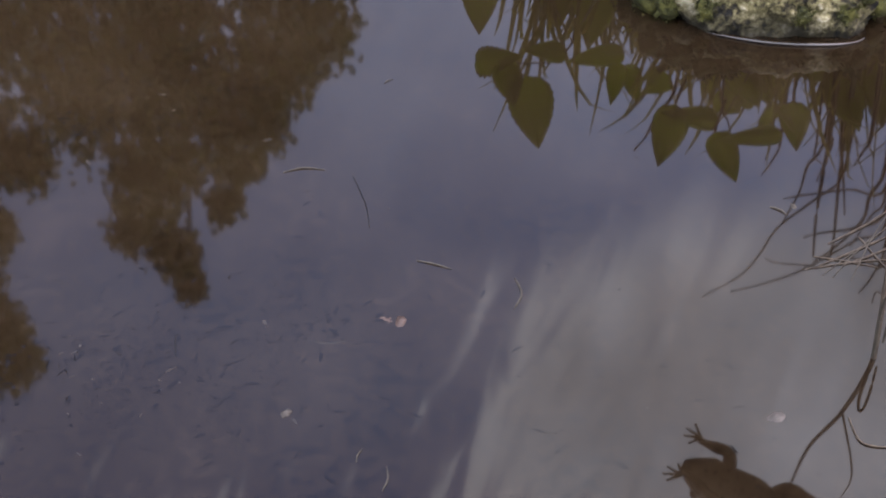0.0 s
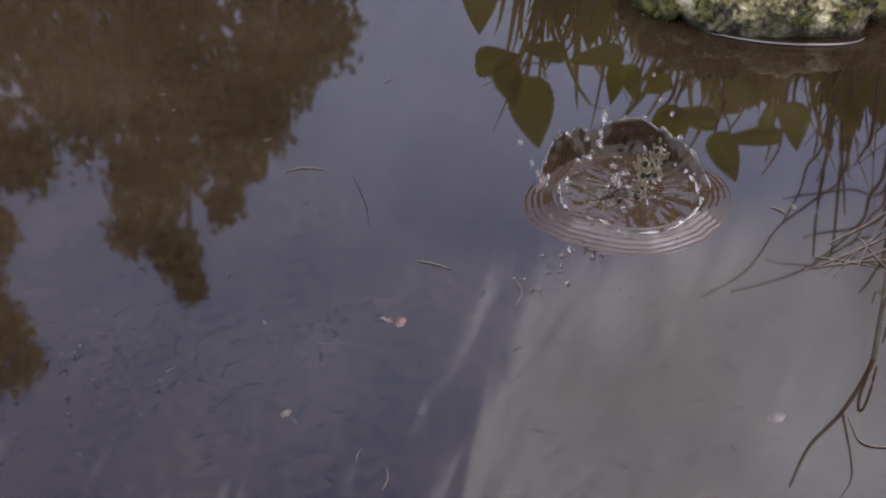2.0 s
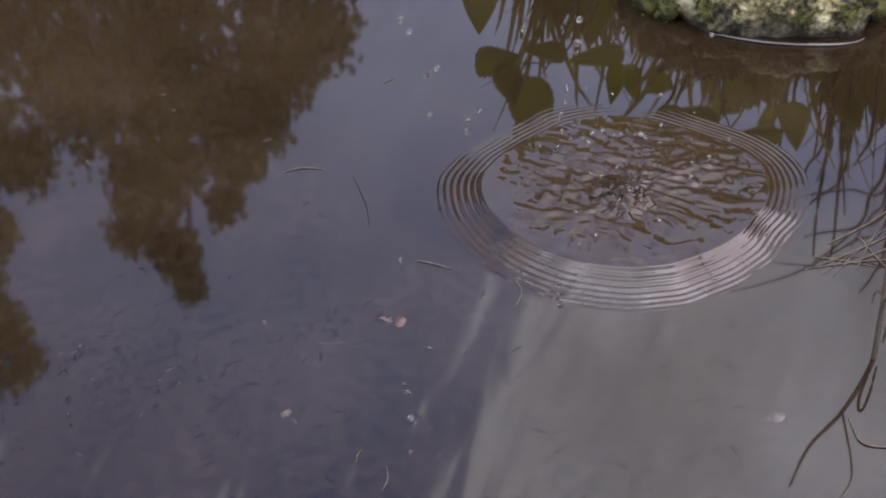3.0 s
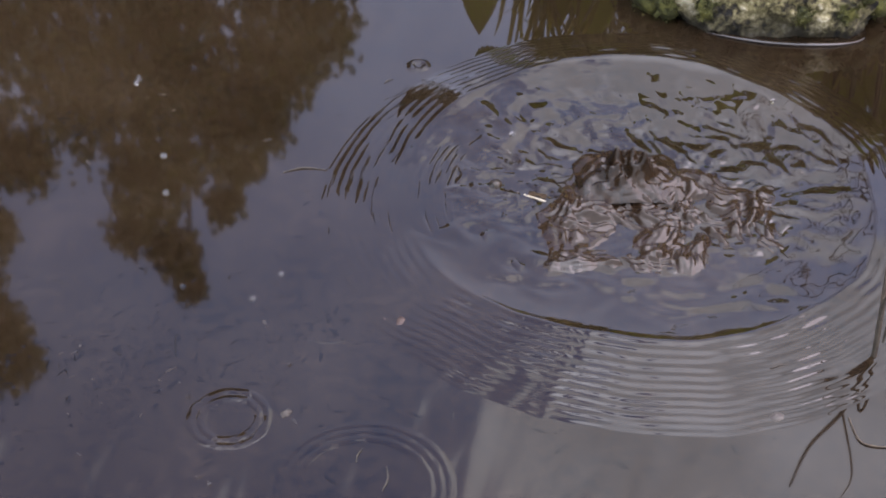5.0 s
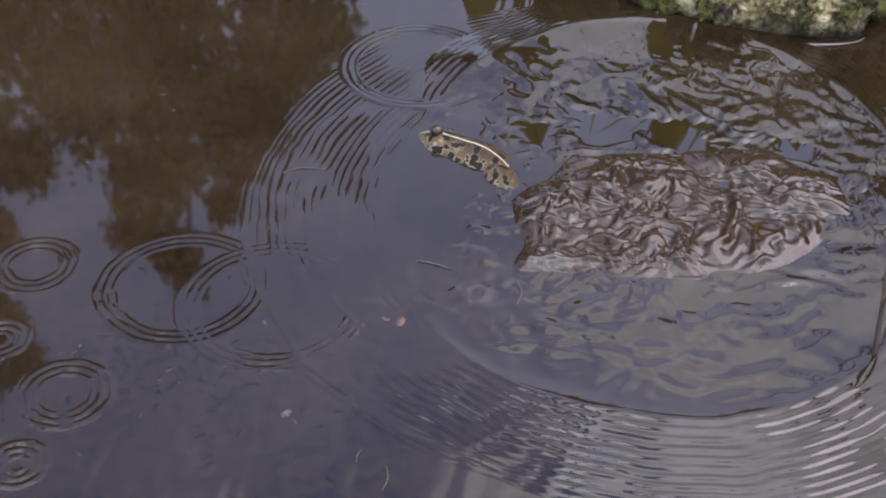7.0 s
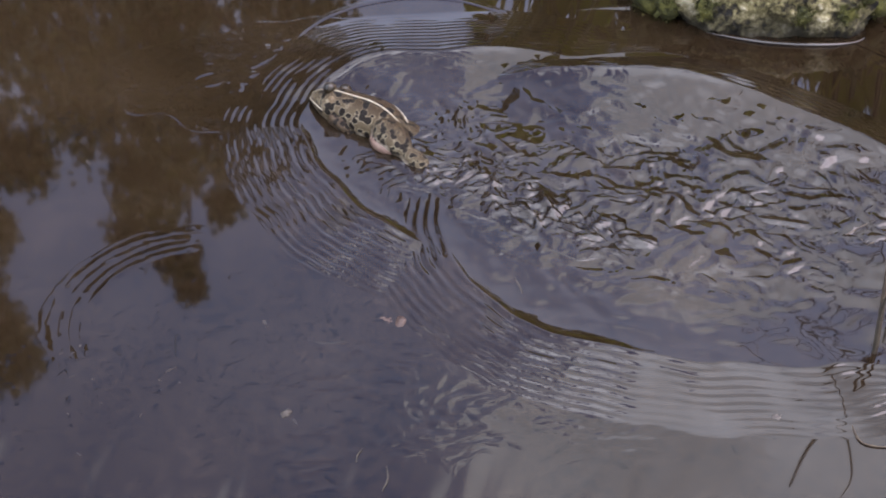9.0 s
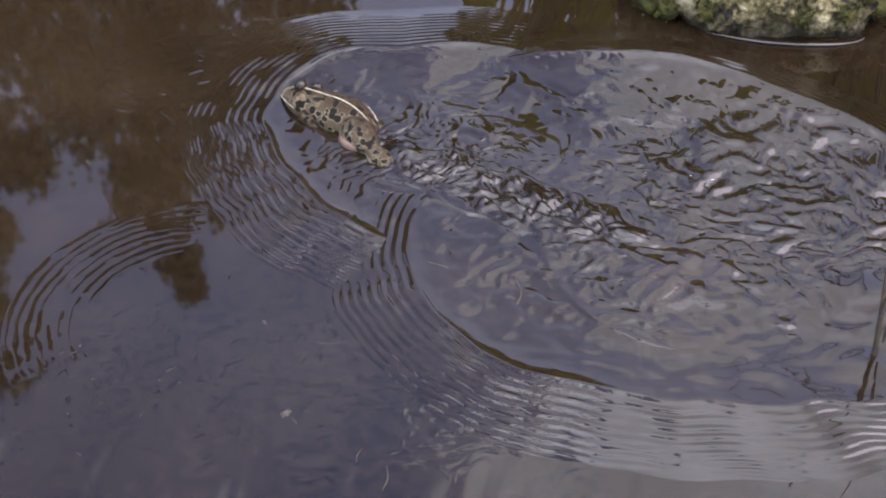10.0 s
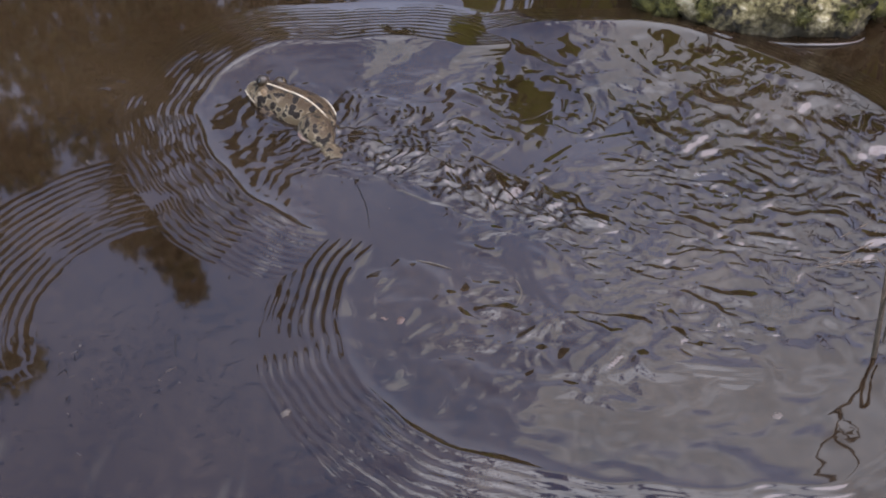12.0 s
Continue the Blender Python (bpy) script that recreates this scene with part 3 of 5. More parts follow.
plant((0.06, 0.95, 0.08),
      [[(0.06, 0.95, 0.06, 0.004), (0.06, 0.8, 0.14, 0.003), (0.05, 0.66, 0.13, 0.0015)], [(0.06, 0.95, 0.06, 0.004), (0.1, 0.8, 0.13, 0.003), (0.112, 0.64, 0.11, 0.0015)],
       [(0.06, 0.95, 0.06, 0.003), (0.14, 0.7, 0.2, 0.002), (0.12, 0.52, 0.17, 0.001), (0.06, 0.5, 0.168, 0.0008)]],
      [((0.039, 0.62, 0.123), (0.038, 0.59, 0.188), 0.041, 0), ((0.112, 0.62, 0.11), (0.122, 0.59, 0.181), 0.046, 0), ((0.083, 0.5, 0.182), (0.097, 0.47, 0.25), 0.046, 0.03),
       ((0.032, 0.52, 0.181), (0.078, 0.49, 0.153), 0.03, 0.08), ((0.123, 0.52, 0.168), (0.078, 0.49, 0.146), 0.022, 0.08), ((0.06, 0.5, 0.165), (0.072, 0.48, 0.205), 0.03, 0.08),
       ((0.187, 0.55, 0.186), (0.123, 0.52, 0.178), 0.023, 0), ((0.175, 0.5, 0.166), (0.166, 0.47, 0.197), 0.02, 0), ((0.16, 0.6, 0.12), (0.15, 0.55, 0.18), 0.05, 0), ((0.2, 0.62, 0.12), (0.19, 0.56, 0.17), 0.05, 0)],
      "leafy green plant overhanging the water from the bank")
plant((0.34, 0.9, 0.1),
      [[(0.34, 0.9, 0.06, 0.004), (0.3, 0.7, 0.22, 0.003), (0.236, 0.5, 0.216, 0.0015)], [(0.34, 0.9, 0.06, 0.004), (0.34, 0.7, 0.24, 0.003), (0.28, 0.5, 0.25, 0.0015)],
       [(0.34, 0.9, 0.06, 0.004), (0.4, 0.7, 0.24, 0.003), (0.37, 0.55, 0.245, 0.0015)]],
      [((0.236, 0.5, 0.216), (0.22, 0.47, 0.272), 0.037, 0), ((0.286, 0.52, 0.25), (0.221, 0.49, 0.219), 0.025, 0), ((0.28, 0.5, 0.25), (0.303, 0.47, 0.292), 0.032, 0),
       ((0.351, 0.5, 0.253), (0.275, 0.47, 0.24), 0.02, 0), ((0.368, 0.55, 0.245), (0.374, 0.52, 0.288), 0.032, 0), ((0.3, 0.56, 0.2), (0.33, 0.53, 0.24), 0.04, 0),
       ((0.41, 0.56, 0.22), (0.44, 0.53, 0.27), 0.04, 0), ((0.46, 0.58, 0.21), (0.47, 0.55, 0.28), 0.04, 0), ((0.25, 0.6, 0.16), (0.25, 0.55, 0.2), 0.04, 0)],
      "low plant with drooping pointed leaves on the bank")


thick = random.Random(17)
more = []
for _ in range(34):
    x, y, z = thick.uniform(0.19, 0.52), thick.uniform(0.56, 0.66), thick.uniform(0.13, 0.245)
    ln = thick.uniform(0.035, 0.06)
    more.append(((x, y, z), (x + thick.gauss(0, 0.5) * ln, y - thick.uniform(0.1, 0.6) * ln, z + thick.uniform(-0.1, 0.8) * ln), ln * thick.uniform(0.45, 0.7), 0.04))
plant((0.38, 0.82, 0.08),
      [[(0.38, 0.82, 0.04, 0.004), (0.33, 0.7, 0.16, 0.003), (0.24, 0.6, 0.2, 0.001)], [(0.38, 0.82, 0.04, 0.004), (0.42, 0.7, 0.17, 0.003), (0.44, 0.6, 0.23, 0.001)],
       [(0.38, 0.82, 0.04, 0.004), (0.45, 0.72, 0.14, 0.003), (0.51, 0.6, 0.2, 0.001)], [(0.38, 0.82, 0.04, 0.004), (0.36, 0.7, 0.15, 0.003), (0.34, 0.58, 0.21, 0.001)]],
      more, "dense leafy plant on the bank behind the boulder")


def grass_tuft(foot, count, spread, height, seed, lean=(0, -0.3), width=0.004):
    rng = random.Random(seed)
    groups = []
    for _ in range(count):
        x, y = rng.uniform(-spread, spread), rng.uniform(-0.08, 0.08)
        h = height * rng.uniform(0.55, 1.15)
        dx, dy = lean[0] * h + rng.gauss(0, 0.25) * h, lean[1] * h + rng.gauss(0, 0.15) * h
        pts = [(x, y, -0.05), (x + dx * 0.25, y + dy * 0.2, h * 0.5), (x + dx * 0.7, y + dy * 0.65, h * 0.9), (x + dx * 1.1, y + dy * 1.2, h * rng.uniform(0.8, 1.05))]
        line = spline(pts, 9)
        w = width * rng.uniform(0.5, 1.3)
        sd = Vector((1, rng.uniform(-0.6, 0.6), 0)).normalized()
        vs = []
        for i, p in enumerate(line):
            k = w * (1 - (i / 8) ** 2) * 0.5 + 0.0002
            q = Vector(p)
            vs += [q - sd * k, q + Vector((0, -k * 0.4, 0)), q + sd * k]
        groups.append((vs, sheet_faces(9, 3)))
    v, f = join(groups)
    ob = solid("grass", v, f, BLADE)
    ob.location = foot
    return tagged(ob, "tuft of long arching grass on the bank", "grass", kind="stuff")


rank = random.Random(29)
more = []
for _ in range(60):
    x, y = rank.uniform(0.31, 0.6), rank.uniform(0.57, 0.68)
    z = rank.uniform(0.16, 0.285)
    ln = rank.uniform(0.04, 0.07)
    more.append(((x, y, z), (x + rank.gauss(0, 0.6) * ln, y - rank.uniform(0.1, 0.6) * ln, z + rank.uniform(-0.5, 0.6) * ln), ln * rank.uniform(0.35, 0.6), 0.05))
plant((0.48, 0.86, 0.08),
      [[(0.48, 0.86, 0.04, 0.004), (0.43, 0.72, 0.2, 0.003), (0.36, 0.62, 0.26, 0.001)], [(0.48, 0.86, 0.04, 0.004), (0.48, 0.72, 0.2, 0.003), (0.46, 0.62, 0.28, 0.001)],
       [(0.48, 0.86, 0.04, 0.004), (0.54, 0.72, 0.18, 0.003), (0.58, 0.62, 0.25, 0.001)]],
      more, "tall leafy plant crowding the bank behind the boulder")
grass_tuft((0.46, 0.66, 0.05), 420, 0.2, 0.21, 31, (0.0, -0.2), 0.008)
grass_tuft((0.34, 0.66, 0.05), 420, 0.26, 0.19, 11, (0.0, -0.25), 0.006)
grass_tuft((0.36, 0.60, 0.02), 300, 0.2, 0.15, 14, (0.0, -0.2), 0.007)
grass_tuft((0.52, 0.62, 0.05), 120, 0.16, 0.26, 12, (-0.1, -0.2))
grass_tuft((0.22, 0.7, 0.05), 140, 0.12, 0.13, 13, (-0.1, -0.3))


def stick(name, pts, label, mat=TWIG, category="twig", group="", forks=()):
    o = Vector(pts[0][:3])
    v, f = tube([(*(Vector(p[:3]) - o), p[3]) for p in pts], 7, 22)
    ob = solid(name, v, f, mat)
    ob.location = o
    tagged(ob, label, category, group)
    for fk in forks:
        v, f = tube([(*(Vector(p[:3]) - o), p[3]) for p in fk], 6, 14)
        solid("side_shoot", v, f, mat, ob)
    return ob


# bare twigs that hang over the water, rooted in the bank
hang = [[(0.456, 0.770, 0.060, 0.0038), (0.418, 0.590, 0.169, 0.0045), (0.406, 0.520, 0.269, 0.0028), (0.407, 0.520, 0.311, 0.0023), (0.409, 0.520, 0.373, 0.0017), (0.415, 0.520, 0.432, 0.0013)],
        [(0.456, 0.784, 0.060, 0.0038), (0.418, 0.604, 0.179, 0.0032), (0.406, 0.534, 0.279, 0.0019), (0.393, 0.534, 0.317, 0.0016), (0.390, 0.534, 0.352, 0.0012), (0.378, 0.534, 0.393, 0.0009)],
        [(0.490, 0.799, 0.060, 0.0038), (0.452, 0.619, 0.232, 0.0030), (0.440, 0.549, 0.332, 0.0017), (0.415, 0.549, 0.372, 0.0016), (0.378, 0.549, 0.413, 0.0013), (0.364, 0.549, 0.449, 0.0012), (0.346, 0.549, 0.483, 0.0010), (0.305, 0.549, 0.516, 0.0007)],
        [(0.482, 0.813, 0.060, 0.0038), (0.444, 0.633, 0.196, 0.0036), (0.432, 0.563, 0.296, 0.0022), (0.442, 0.563, 0.342, 0.0016), (0.455, 0.563, 0.406, 0.0010)],
        [(0.502, 0.777, 0.060, 0.0038), (0.464, 0.597, 0.166, 0.0038), (0.452, 0.527, 0.266, 0.0023), (0.448, 0.527, 0.291, 0.0017), (0.441, 0.527, 0.311, 0.0010)],
        [(0.536, 0.791, 0.060, 0.0038), (0.498, 0.611, 0.251, 0.0030), (0.486, 0.541, 0.351, 0.0017), (0.446, 0.541, 0.354, 0.0014), (0.398, 0.541, 0.362, 0.0012), (0.375, 0.541, 0.367, 0.0007)],
        [(0.536, 0.806, 0.060, 0.0038), (0.498, 0.626, 0.233, 0.0041), (0.486, 0.556, 0.333, 0.0025), (0.476, 0.556, 0.373, 0.0022), (0.474, 0.556, 0.409, 0.0017), (0.448, 0.556, 0.450, 0.0014), (0.428, 0.556, 0.469, 0.0012)],
        [(0.534, 0.770, 0.060, 0.0038), (0.496, 0.590, 0.264, 0.0035), (0.484, 0.520, 0.364, 0.0020), (0.455, 0.520, 0.391, 0.0016), (0.421, 0.520, 0.398, 0.0013), (0.399, 0.520, 0.404, 0.0009)],
        [(0.489, 0.784, 0.060, 0.0038), (0.451, 0.604, 0.344, 0.0022), (0.439, 0.534, 0.444, 0.0012), (0.411, 0.534, 0.456, 0.0010), (0.373, 0.534, 0.451, 0.0007), (0.365, 0.534, 0.443, 0.0006)],
        [(0.549, 0.799, 0.060, 0.0038), (0.511, 0.619, 0.309, 0.0030), (0.499, 0.549, 0.409, 0.0017), (0.469, 0.549, 0.432, 0.0014), (0.417, 0.549, 0.475, 0.0013), (0.375, 0.549, 0.496, 0.0010), (0.336, 0.549, 0.509, 0.0007)],
        [(0.560, 0.813, 0.060, 0.0038), (0.522, 0.633, 0.348, 0.0035), (0.510, 0.563, 0.448, 0.0020), (0.503, 0.563, 0.497, 0.0014), (0.492, 0.563, 0.523, 0.0009)],
        [(0.290, 0.777, 0.060, 0.0038), (0.252, 0.597, 0.107, 0.0032), (0.240, 0.527, 0.207, 0.0019), (0.224, 0.527, 0.243, 0.0016), (0.214, 0.527, 0.274, 0.0012), (0.203, 0.527, 0.292, 0.0009)],
        [(0.411, 0.791, 0.060, 0.0038), (0.373, 0.611, 0.180, 0.0030), (0.361, 0.541, 0.280, 0.0017), (0.358, 0.541, 0.309, 0.0013), (0.347, 0.541, 0.336, 0.0007)],
        [(0.405, 0.806, 0.060, 0.0038), (0.367, 0.626, 0.194, 0.0026), (0.355, 0.556, 0.294, 0.0014), (0.352, 0.556, 0.326, 0.0006)],
        [(0.548, 0.770, 0.060, 0.0038), (0.510, 0.590, 0.337, 0.0028), (0.498, 0.520, 0.437, 0.0016), (0.471, 0.520, 0.436, 0.0012), (0.441, 0.520, 0.432, 0.0007)],
        [(0.448, 0.784, 0.060, 0.0038), (0.410, 0.604, 0.187, 0.0022), (0.398, 0.534, 0.287, 0.0012), (0.398, 0.534, 0.304, 0.0009), (0.412, 0.534, 0.318, 0.0006)],
        [(0.463, 0.799, 0.060, 0.0038), (0.425, 0.619, 0.172, 0.0032), (0.413, 0.549, 0.272, 0.0019), (0.420, 0.549, 0.297, 0.0013), (0.411, 0.549, 0.349, 0.0009)],
        [(0.546, 0.813, 0.060, 0.0038), (0.508, 0.633, 0.278, 0.0030), (0.496, 0.563, 0.378, 0.0017), (0.486, 0.563, 0.406, 0.0013), (0.469, 0.563, 0.453, 0.0007)],
        [(0.339, 0.777, 0.060, 0.0038), (0.301, 0.597, 0.125, 0.0023), (0.289, 0.527, 0.225, 0.0013), (0.298, 0.527, 0.253, 0.0010), (0.305, 0.527, 0.274, 0.0006)],
        [(0.477, 0.791, 0.060, 0.0038), (0.439, 0.611, 0.147, 0.0026), (0.427, 0.541, 0.247, 0.0014), (0.441, 0.541, 0.284, 0.0010), (0.448, 0.541, 0.297, 0.0006)],
        [(0.568, 0.806, 0.060, 0.0038), (0.530, 0.626, 0.401, 0.0023), (0.518, 0.556, 0.501, 0.0013), (0.509, 0.556, 0.516, 0.0010), (0.508, 0.556, 0.534, 0.0006)]]
for h in hang:
    stick("twig", h, "thin bare twig leaning over the pond, backlit shade in its dark brown", BACKLIT_TWIG, group="twigs over the pond")

# a dead stem that stands in the water and leans away
stick("dead_stem", [(0.258, -0.104, -0.06, 0.0016), (0.258, -0.104, 0.0, 0.0016), (0.268, -0.05, 0.10, 0.0015), (0.28, 0.03, 0.22, 0.0014), (0.297, 0.1, 0.342, 0.001)],
      "dark dead plant stem standing in the water", category="stem",
      forks=[[(0.268, -0.05, 0.10, 0.001), (0.285, -0.05, 0.16, 0.0007), (0.29, -0.03, 0.21, 0.0004)]])


# ---------------------------------------------------------------- things lying on the water
def straw(x1, y1, x2, y2, r, bend, label="pale straw floating on the water", mat=STRAW):
    mx, my = (x1 + x2) / 2, (y1 + y2) / 2
    dx, dy = x2 - x1, y2 - y1
    ob = stick("straw", [(x1, y1, 0.0002, r * 0.7), (mx - dy * bend, my + dx * bend, 0.0005, r), (x2, y2, 0.0002, r * 0.4)], label, mat, "straw", "straws on the water")
    return ob


straw(-0.112, 0.085, -0.083, 0.088, 0.0006, 0.12)
straw(-0.017, -0.012, 0.006, -0.021, 0.0006, 0.02)
straw(-0.033, -0.209, -0.031, -0.191, 0.0005, -0.1)
straw(-0.048, -0.188, -0.045, -0.178, 0.0004, 0.1)
straw(-0.045, 0.2, -0.038, 0.206, 0.0004, 0.1)
straw(0.046, -0.03, 0.044, -0.06, 0.0007, 0.15, "thin faded stalk lying in the water")
straw(0.222, 0.045, 0.232, 0.036, 0.0008, 0.1)
for i, (x1, y1, x2, y2) in enumerate([(0.243, -0.027, 0.308, 0.034), (0.233, -0.021, 0.301, -0.010), (0.253, 0.005, 0.312, 0.051), (0.260, -0.032, 0.307, 0.048), (0.241, -0.008, 0.280, -0.019), (0.258, -0.017, 0.298, 0.005), (0.249, -0.029, 0.289, 0.015), (0.275, 0.012, 0.288, -0.028), (0.243, -0.017, 0.305, 0.020)]):
    straw(x1, y1, x2, y2, 0.0004 + 0.0002 * (i % 3), 0.03 * math.sin(i * 2.3), "dry brown grass stalk lying on the water" if i % 3 else "dry pale grass stalk lying on the water", TWIG if i % 3 else STRAW)


for pts in ([(-0.064, 0.084), (-0.058, 0.066), (-0.052, 0.045), (-0.049, 0.022)], [(-0.163, -0.082), (-0.162, -0.092), (-0.16, -0.103)],
            [(-0.082, -0.088), (-0.07, -0.091), (-0.058, -0.088)], [(-0.032, -0.02), (-0.026, -0.023), (-0.02, -0.026)], [(-0.12, -0.168), (-0.116, -0.173), (-0.112, -0.177)], [(-0.25, -0.03), (-0.243, -0.034), (-0.235, -0.036)]):
    stick("sunken_twig", [(x, y, -0.0003, 0.0006 if 0 < i < len(pts) - 1 else 0.0004) for i, (x, y) in enumerate(pts)], "dark rotten twig at the top of the water", LITTER, group="rotten twigs in the water")


stick("rootlet", [(0.232, -0.154, 0.0003, 0.0005), (0.234, -0.171, 0.0006, 0.0006), (0.241, -0.176, 0.0006, 0.0006), (0.256, -0.177, 0.0003, 0.0005)], "thin dark rootlet curled on the water", category="root")
stick("dry_blade", [(0.2585, -0.104, -0.02, 0.0011), (0.2570, -0.103, 0.012, 0.0012), (0.2560, -0.102, 0.034, 0.0011), (0.2580, -0.101, 0.047, 0.0009), (0.2612, -0.100, 0.046, 0.0009), (0.2625, -0.100, 0.030, 0.0009), (0.2622, -0.101, 0.010, 0.0007)], "dry pale grass blade bent over in a loop above the water", STRAW, "grass blade")


def bit(name, x, y, size, mat, label, seed, squash=0.35, category="debris"):
    """A small curled scrap or shell with an uneven outline."""
    nt, nr = 18, 6
    vs = []
    for i in range(nt):
        th = 2 * math.pi * i / nt
        k = 1 + 0.35 * rough(math.cos(th) * 1.7, math.sin(th) * 1.7, seed)
        for j in range(nr):
            u = j / (nr - 1)
            q = u * size * k
            vs.append((math.cos(th) * q, math.sin(th) * q * 0.6, size * squash * (1 - u * u) + 0.15 * size * rough(math.cos(th) * u * 3, math.sin(th) * u * 3, seed + 2)))
    ob = solid(name, vs, sheet_faces(nt, nr, wrap_u=True), mat)
    ob.location = (x, y, -0.0004)
    ob.rotation_euler[2] = seed * 1.3
    return tagged(ob, label, category)


bit("faded_leaf", -0.026, -0.071, 0.006, PINK, "small faded pinkish leaf on the water", 1.0, category="leaf")
bit("faded_leaf", -0.035, -0.069, 0.005, PINK, "small faded pinkish leaf on the water", 2.0, 0.15, category="leaf")
bit("snail_shell", -0.090, -0.150, 0.0042, SHELL, "small pale round snail shell", 3.0, 0.6, category="shell")
bit("seed_husk", -0.155, -0.188, 0.0012, SHELL, "tiny white seed husk on the water", 4.0, category="husk")
bit("seed_husk", 0.103, -0.14, 0.0011, SHELL, "tiny white seed husk on the water", 5.0, category="husk")
bit("seed_husk", 0.118, -0.145, 0.0013, SHELL, "tiny white seed husk on the water", 6.0, category="husk")
bit("seed_husk", 0.106, -0.16, 0.001, SHELL, "tiny white seed husk on the water", 7.0, category="husk")
bit("seed_husk", -0.268, 0.005, 0.0013, SHELL, "tiny white seed husk on the water", 8.0, category="husk")
bit("seed_husk", -0.105, 0.135, 0.0012, SHELL, "tiny white seed husk on the water", 9.0, category="husk")
bit("curled_leaf", 0.191, -0.153, 0.007, SHELL, "pale curled scrap of leaf in the water", 10.0, 0.3, category="leaf")
bit("curled_leaf", 0.238, 0.046, 0.004, STRAW, "pale curled scrap of leaf in the water", 11.0, 0.3, category="leaf")
bit("wet_leaf", -0.203, 0.163, 0.006, TWIG, "dark wet scrap of leaf in the water", 12.0, 0.05, category="leaf")
bit("wet_leaf", -0.222, 0.18, 0.005, TWIG, "dark wet scrap of leaf in the water", 13.0, 0.05, category="leaf")
bit("wet_leaf", -0.282, 0.275, 0.010, LITTER, "brown wet leaf just under the water", 14.0, 0.02, category="leaf")


def build_litter():
    """Specks and slivers of rotted plants in the top of the water."""
    rng = random.Random(21)
    spots = [(-0.2, -0.09, 0.09, 0.05, 90), (-0.1, -0.06, 0.08, 0.045, 80), (-0.23, 0.15, 0.045, 0.03, 90), (-0.27, 0.19, 0.04, 0.05, 50), (-0.16, -0.16, 0.07, 0.035, 70), (0.0, -0.1, 0.07, 0.06, 50), (-0.1, 0.15, 0.12, 0.08, 70), (-0.2, 0.198, 0.05, 0.010, 130), (-0.27, 0.145, 0.045, 0.010, 110), (-0.27, 0.25, 0.06, 0.04, 90), (0.15, -0.13, 0.07, 0.06, 25), (0.03, 0.02, 0.05, 0.03, 60), (-0.21, -0.105, 0.035, 0.012, 120), (-0.19, -0.13, 0.05, 0.010, 90), (-0.085, -0.07, 0.03, 0.02, 110), (-0.2, -0.17, 0.06, 0.03, 70), (-0.06, 0.06, 0.03, 0.05, 40)]
    dark, pale = [], []
    for cx, cy, sx_, sy_, k in spots:
        for _ in range(k):
            x, y = rng.gauss(cx, sx_), rng.gauss(cy, sy_)
            ln, w, a = 0.0005 + 0.0050 * rng.random() ** 4.0, rng.uniform(0.0003, 0.0013), rng.uniform(0, math.pi)
            c, s = math.cos(a), math.sin(a)
            h = 0.00002
            vs = []
            for u, q, z in ((-1, 0, 0), (-0.3, 1, 0), (0.6, 0.8, 0), (1, 0, 0), (0.5, -1, 0), (-0.5, -0.7, 0), (0, 0, h)):
                vs.append((x + c * ln * u - s * w * q, y + s * ln * u + c * w * q, z + 0.00008))
            (pale if rng.random() < 0.05 else dark).append((vs, [(i, (i + 1) % 6, 6) for i in range(6)]))
    for groups, mat, label in ((dark, LITTER, "dark specks of rotted leaves in the water"), (pale, SUNKEN, "pale specks of straw in the water")):
        v, f = join(groups)
        tagged(solid("pond_litter", v, f, mat, smooth=False), label, "litter", kind="stuff")


build_litter()


